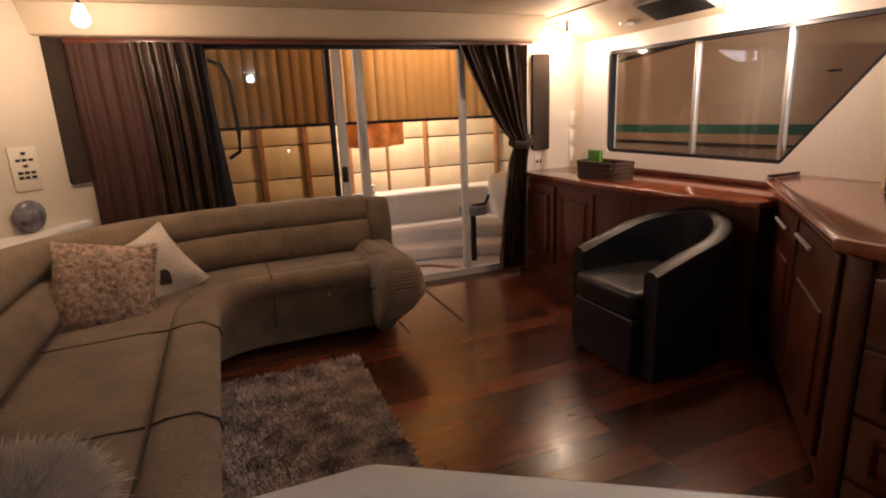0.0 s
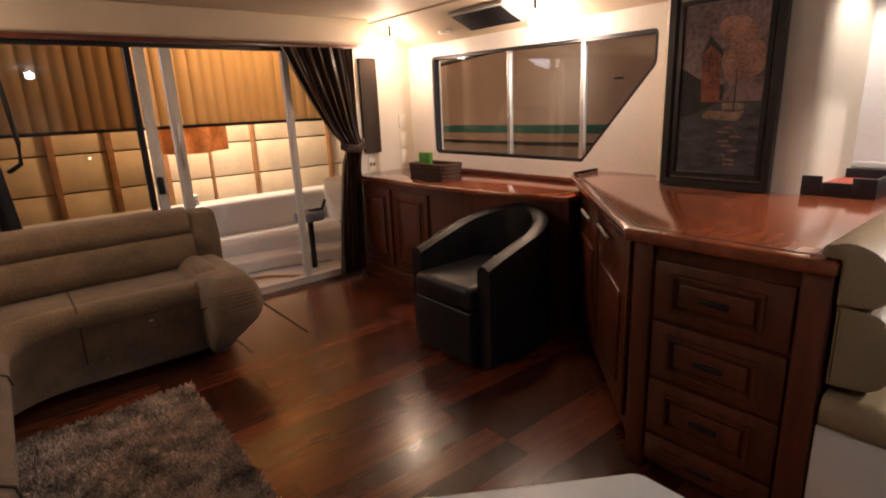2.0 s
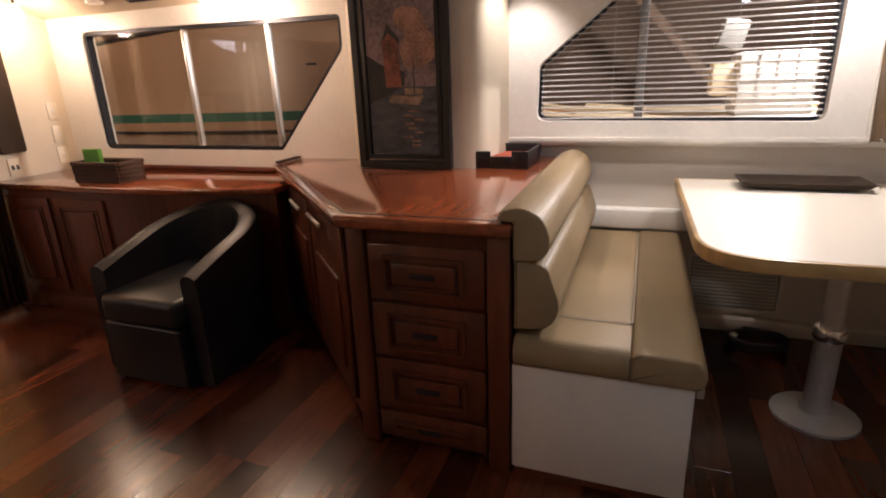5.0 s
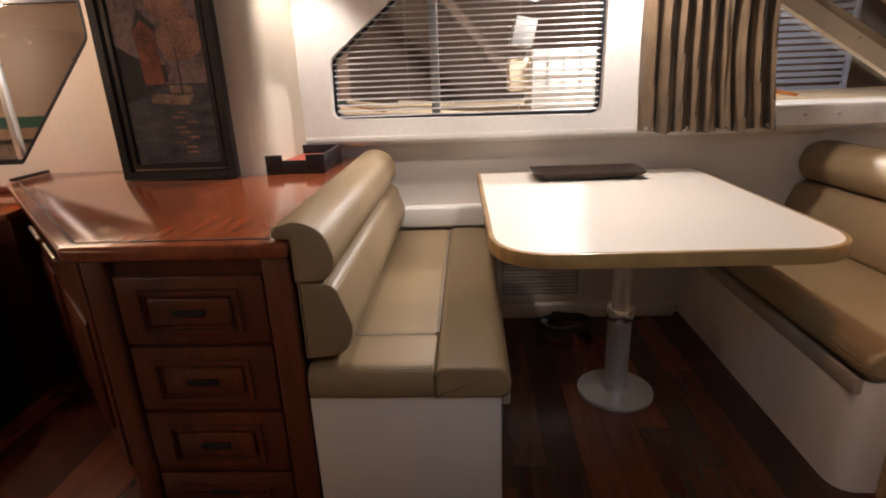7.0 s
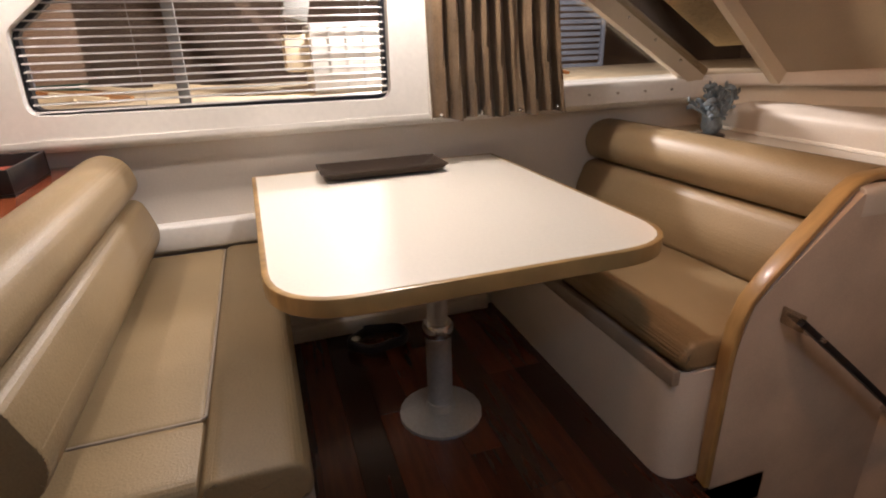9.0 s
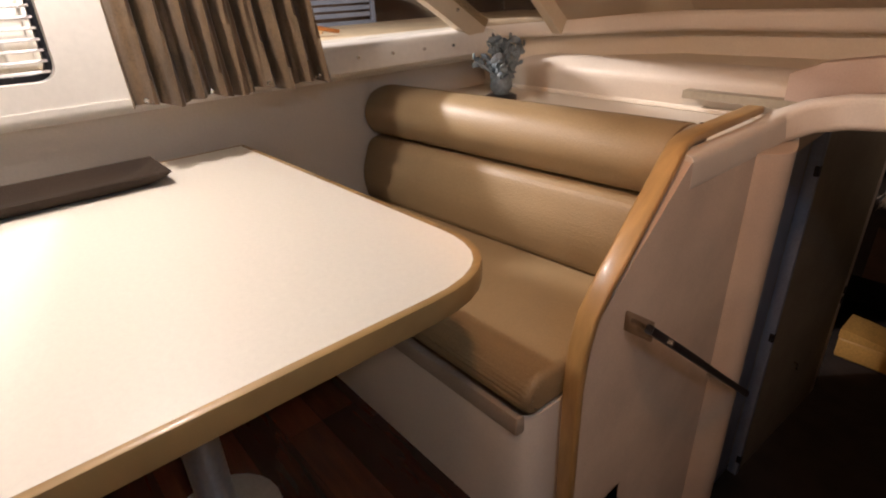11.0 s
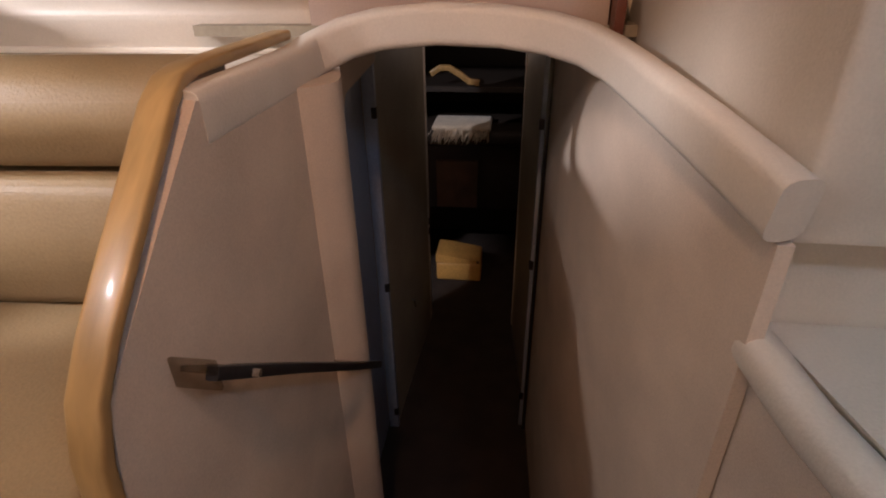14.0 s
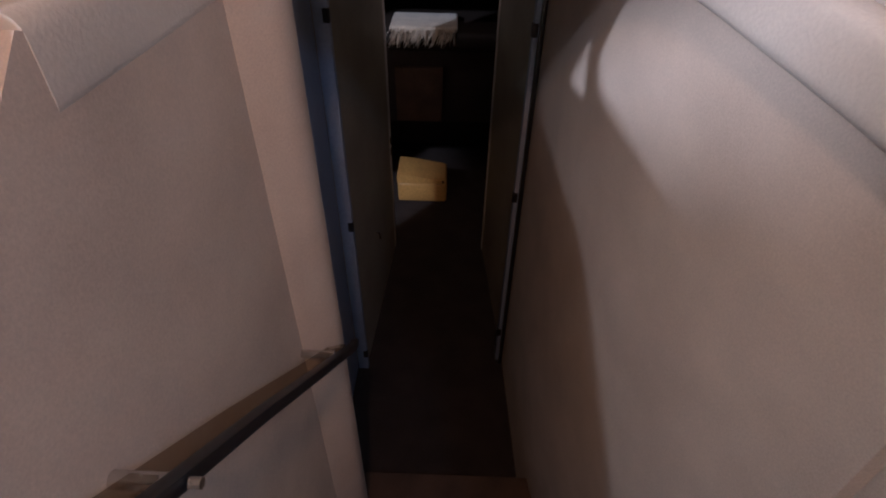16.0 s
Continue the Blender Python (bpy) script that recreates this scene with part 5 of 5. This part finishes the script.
def pillow(name, label, at, rx, ry, rz, half, m, thick=0.075, spin=0):
    b = bmesh.new()
    bmesh.ops.create_cube(b, size=2)
    bmesh.ops.subdivide_edges(b, edges=b.edges[:], cuts=11, use_grid_fill=True)
    for v in b.verts:
        x, y, z = v.co
        k = (1 - abs(x) ** 2.6) * (1 - abs(y) ** 2.6)
        e = 1 - 0.07 * (abs(x) > 0.99) * (1 - y * y) - 0.07 * (abs(y) > 0.99) * (1 - x * x)
        v.co = (x * half * e, y * half * e, z * (0.006 + thick * k ** 0.6) + 0.006 * math.sin(5 * x + 3 * y))
    bmesh.ops.transform(b, matrix=pose(*at, rx, ry, rz) @ pose(0, 0, 0, 0, 0, spin), verts=b.verts[:])
    return solo(name, b, m, label, "pillow", "", "pillows on the sofa")


PINK = mat("speckled_weave", (0.45, 0.32, 0.24), 0.9, 0.6, 40, 120, 0.3)
PALE = mat("printed_linen", (0.62, 0.55, 0.47), 0.85, 0.25, 6, 150, 0.1)
printed = pillow("printed_pillow", "pale linen pillow with a dark figure print", (-0.02, 3.48, 0.545), 58, 0, 8, 0.20, PALE, spin=28)
pillow("woven_pillow", "speckled pink-brown woven pillow on the sofa corner", (-0.17, 3.20, 0.575), 58, 4, 14, 0.215, PINK, spin=-8)
for outline in ([(0.03, -0.10), (0.09, -0.10), (0.085, -0.04), (0.065, -0.02), (0.08, 0.02), (0.05, 0.03), (0.035, 0.0), (0.045, -0.03)],
                [(-0.13, 0.06), (-0.05, 0.09), (-0.02, 0.07), (-0.06, 0.05), (-0.09, 0.01)]):
    b = prism(rounded(outline, 0.012, 3), "z", 0.040, 0.080)
    bmesh.ops.transform(b, matrix=pose(-0.02, 3.48, 0.545, 58, 0, 8), verts=b.verts[:])
    part("print", b, SPEAKER, printed, "dark printed figure")
fur = thing("fur_pillow", "fluffy cream fur pillow at the sofa's near end", "pillow", "pillows on the sofa", "", (-0.05, 1.7, 0.46))
part("core", lathe([(0.0, -0.08), (0.12, -0.06), (0.17, 0.0), (0.12, 0.06), (0.0, 0.08)], (-0.10, 1.62, 0.53)), FUR, fur)


def fur_area(r):
    a, e = r.uniform(0, 6.283), r.uniform(-0.5, 1.4)
    n = Vector((math.cos(a) * math.cos(e), math.sin(a) * math.cos(e), math.sin(e)))
    return (-0.10 + 0.16 * n.x, 1.62 + 0.16 * n.y, 0.53 + 0.075 * n.z), n


strands("fluff", tufts(fur_area, 5000, 0.06, 0.02, 0.003, random.Random(4)), FUR, fur)

# rug
rug = thing("shag_rug", "taupe shag rug on the plank floor", "rug", "", "", (0.6, 2.3, 0))
part("backing", box(0.18, 0.915, 1.45, 3.07, 0.002, 0.02, 0.006), RUG, rug)
rr = random.Random(8)


def rug_area(r):
    x, y = r.uniform(0.17, 0.925), r.uniform(1.45, 3.08)
    n = noise.noise((x * 7, y * 7, 0)) * 0.5
    return (x, y, 0.018), (n * 0.8, noise.noise((x * 7, y * 7, 5)) * 0.6, 1)


strands("shag", tufts(rug_area, 70000, 0.030, 0.022, 0.0035, rr), RUG, rug)

# ---- fixtures ----
rail = thing("track_light", "ceiling track with warm glowing bulb heads", "track light", "", "", (2.9, 3.3, 1.9))
part("track", sweep([(2.86, 4.12, 1.898), (2.88, 3.3, 1.898), (2.93, 2.3, 1.898)], [(-0.012, -0.01), (0.012, -0.01), (0.012, 0.012), (-0.012, 0.012)]), DARKMET, rail)


def head(parent, c):
    part("stem", tube([(c[0], c[1], 1.90), (c[0], c[1], c[2] + 0.05)], 0.008), DARKMET, parent)
    b = lathe([(0.014, 0.055), (0.022, 0.04), (0.038, 0.0), (0.036, -0.025), (0.022, -0.04), (0.0, -0.045)], c, 16)
    ob = part("bulb", b, BULBM, parent, "glowing frosted bulb")
    ob.visible_shadow = False


for c in BULBS[:2]:
    head(rail, c)
lampp = thing("ceiling_lamp", "small warm ceiling lamp above the sofa", "lamp", "", "", BULBS[2])
part("canopy", lathe([(0.04, 0.0), (0.04, 0.02), (0.0, 0.025)], (BULBS[2][0], BULBS[2][1], 1.905)), DARKMET, lampp)
head(lampp, BULBS[2])
dl = thing("downlight", "small round recessed downlight over the window", "downlight", "", "", (3.05, 3.55, 1.80))
part("rim", lathe([(0.0, -0.004), (0.045, -0.004), (0.05, 0.01), (0.0, 0.02)], (3.04, 3.55, 1.80)), GELCOAT, dl)
vt = thing("ceiling_vent", "dark grey slatted air vent in the sloping soffit", "vent", "", "", (2.98, 3.05, 1.83))


def tilt(b):
    a = math.atan2(CEIL - 1.745, (STARB + 0.05) - 2.78)
    bmesh.ops.transform(b, matrix=Matrix.Translation((2.96, 3.05, 1.832)) @ Matrix.Rotation(a, 4, "Y"), verts=b.verts[:])
    return b


part("frame", tilt(box(-0.11, 0.11, -0.24, 0.24, -0.012, 0.012, 0.004)), GREYPL, vt)
for k in range(9):
    part("slat", tilt(box(-0.09 + 0.021 * k, -0.078 + 0.021 * k, -0.22, 0.22, -0.022, -0.0125, 0.002)), DARKMET, vt)

sp = thing("starboard_speaker", "brown cloth wall speaker beside the door", "speaker", "wall speakers", "", (2.76, DOORY, 1.0))
part("grille", prism(rounded([(2.69, 0.955), (2.84, 0.955), (2.84, 1.68), (2.69, 1.68)], 0.02, 4), "y", DOORY - 0.03, DOORY - 0.002), SPEAKER, sp)
sp = thing("port_speaker", "brown cloth wall speaker on the angled wall", "speaker", "wall speakers", "", (-0.45, 4.0, 1.0))
b = prism(rounded([(-0.07, 0.97), (0.07, 0.97), (0.07, 1.77), (-0.07, 1.77)], 0.02, 4), "y", -0.02, 0.0)
bmesh.ops.transform(b, matrix=Matrix.Translation((-0.378, 4.138, 0)) @ Matrix.Rotation(radians(52), 4, "Z"), verts=b.verts[:])
part("grille", b, SPEAKER, sp)


def plate(name, label, x, z, w, h, dots):
    th = thing(name, label, "switch", "wall switches", "", (x, DOORY, z))
    part("plate", box(x - w / 2, x + w / 2, DOORY - 0.008, DOORY - 0.0005, z - h / 2, z + h / 2, 0.003), PLASTICW, th)
    for dx, dz in dots:
        part("button", box(x + dx - 0.008, x + dx + 0.008, DOORY - 0.013, DOORY - 0.0085, z + dz - 0.014, z + dz + 0.014, 0.002), WHITEFR if name == "switch_plate" else BLACKP, th)


for z in (1.19, 1.04, 0.90):
    plate("switch_plate", "ivory wall switch plate", 3.08, z, 0.07, 0.11, ((0, 0),))
plate("power_outlet", "ivory double power outlet above the counter", 2.755, 0.865, 0.075, 0.11, ((-0.015, 0), (0.015, 0)))
pp = thing("control_panel", "ivory switch panel with small black buttons", "panel", "", "", (-0.62, 3.82, 1.1))
M = Matrix.Translation((-0.568, 3.900, 0)) @ Matrix.Rotation(radians(52), 4, "Z")
b = box(-0.075, 0.075, -0.012, -0.001, 0.97, 1.20, 0.004)
bmesh.ops.transform(b, matrix=M, verts=b.verts[:])
part("plate", b, PLASTICW, pp)
for r, n in ((1.165, 1), (1.13, 3), (1.10, 1), (1.065, 3), (1.04, 3)):
    for k in range(n):
        b = box(-0.012 + (k - (n - 1) / 2) * 0.034, 0.012 + (k - (n - 1) / 2) * 0.034, -0.017, -0.0125, r - 0.007, r + 0.007, 0.002)
        bmesh.ops.transform(b, matrix=M, verts=b.verts[:])
        part("button", b, BLACKP, pp)
gl = thing("round_ornament", "black and white round glass ornament on the ledge", "ornament", "", "", (-0.60, 3.78, 0.755))
b = bmesh.new()
bmesh.ops.create_uvsphere(b, u_segments=24, v_segments=14, radius=0.085, matrix=Matrix.Translation((-0.575, 3.84, 0.842)) @ Matrix.Rotation(radians(52), 4, "Z") @ Matrix.Diagonal((1, 0.5, 1, 1)))
part("disc", b, mat("marbled_glass", (0.12, 0.12, 0.13), 0.15, 0.9, 12, 30, 0.0, coat=0.5), gl)

# narrow galley bar in front of the first stand
gb = thing("galley_bar", "cream laminate galley bar top with a cut corner", "counter", "", "", (0.3, 0.75, 0))
part("top", prism([(-0.30, 0.868), (0.492, 0.868), (0.818, 0.658), (0.818, 0.545), (0.70, 0.545), (0.44, 0.69), (-0.30, 0.69)], "z", 0.945, 0.98, 0.008, 2), LAMINATE, gb)
part("panel", prism([(-0.30, 0.84), (0.48, 0.84), (0.78, 0.645), (0.78, 0.58), (0.72, 0.58), (0.46, 0.76), (-0.30, 0.76)], "z", 0.0, 0.944), WHITEPAN, gb)

# floor hatch lines
ht = thing("floor_hatch", "dark flush hatch outline in the plank floor", "hatch", "", "structure", (1.5, 3.7, 0))
part("strip", box(1.662, 1.676, 3.33, 4.12, 0.0, 0.0025), SUB, ht)
part("strip", box(1.30, 1.316, 3.30, 3.64, 0.0, 0.0025), DARKMET, ht)

# ---- planks of the floor ----
rng = random.Random(21)
WIDTH = 0.118
lengths = (0.7, 0.95, 1.25, 1.6)
meshes = {}


def plank_mesh(length):
    key = round(length, 2)
    if key not in meshes:
        b = box(0.001, key - 0.001, 0.0003, WIDTH - 0.0003, -0.012, 0.0, 0.0006, 1)
        me = bpy.data.meshes.new("plank")
        b.to_mesh(me)
        b.free()
        me.materials.append(PLANK)
        meshes[key] = me
    return meshes[key]


def lay(y, x0, x1):
    """One row of planks from x0 to x1."""
    x = x0
    while x < x1 - 0.02:
        w = rng.choice(lengths) if x > x0 else rng.choice(lengths) - rng.choice((0, 0.1, 0.2, 0.3))
        w = max(round(min(w, x1 - x), 2), 0.02)
        ob = new("plank", plank_mesh(w))
        ob.location = (x, y, 0.0)
        ob.parent = floor
        x += w


y = -1.081
while y < DOORY - 0.03:
    if y < -0.86:
        lay(y, PORT, 1.236)
        lay(y, 2.077, 3.45)
    else:
        lay(y, PORT, 3.45)
    y += WIDTH
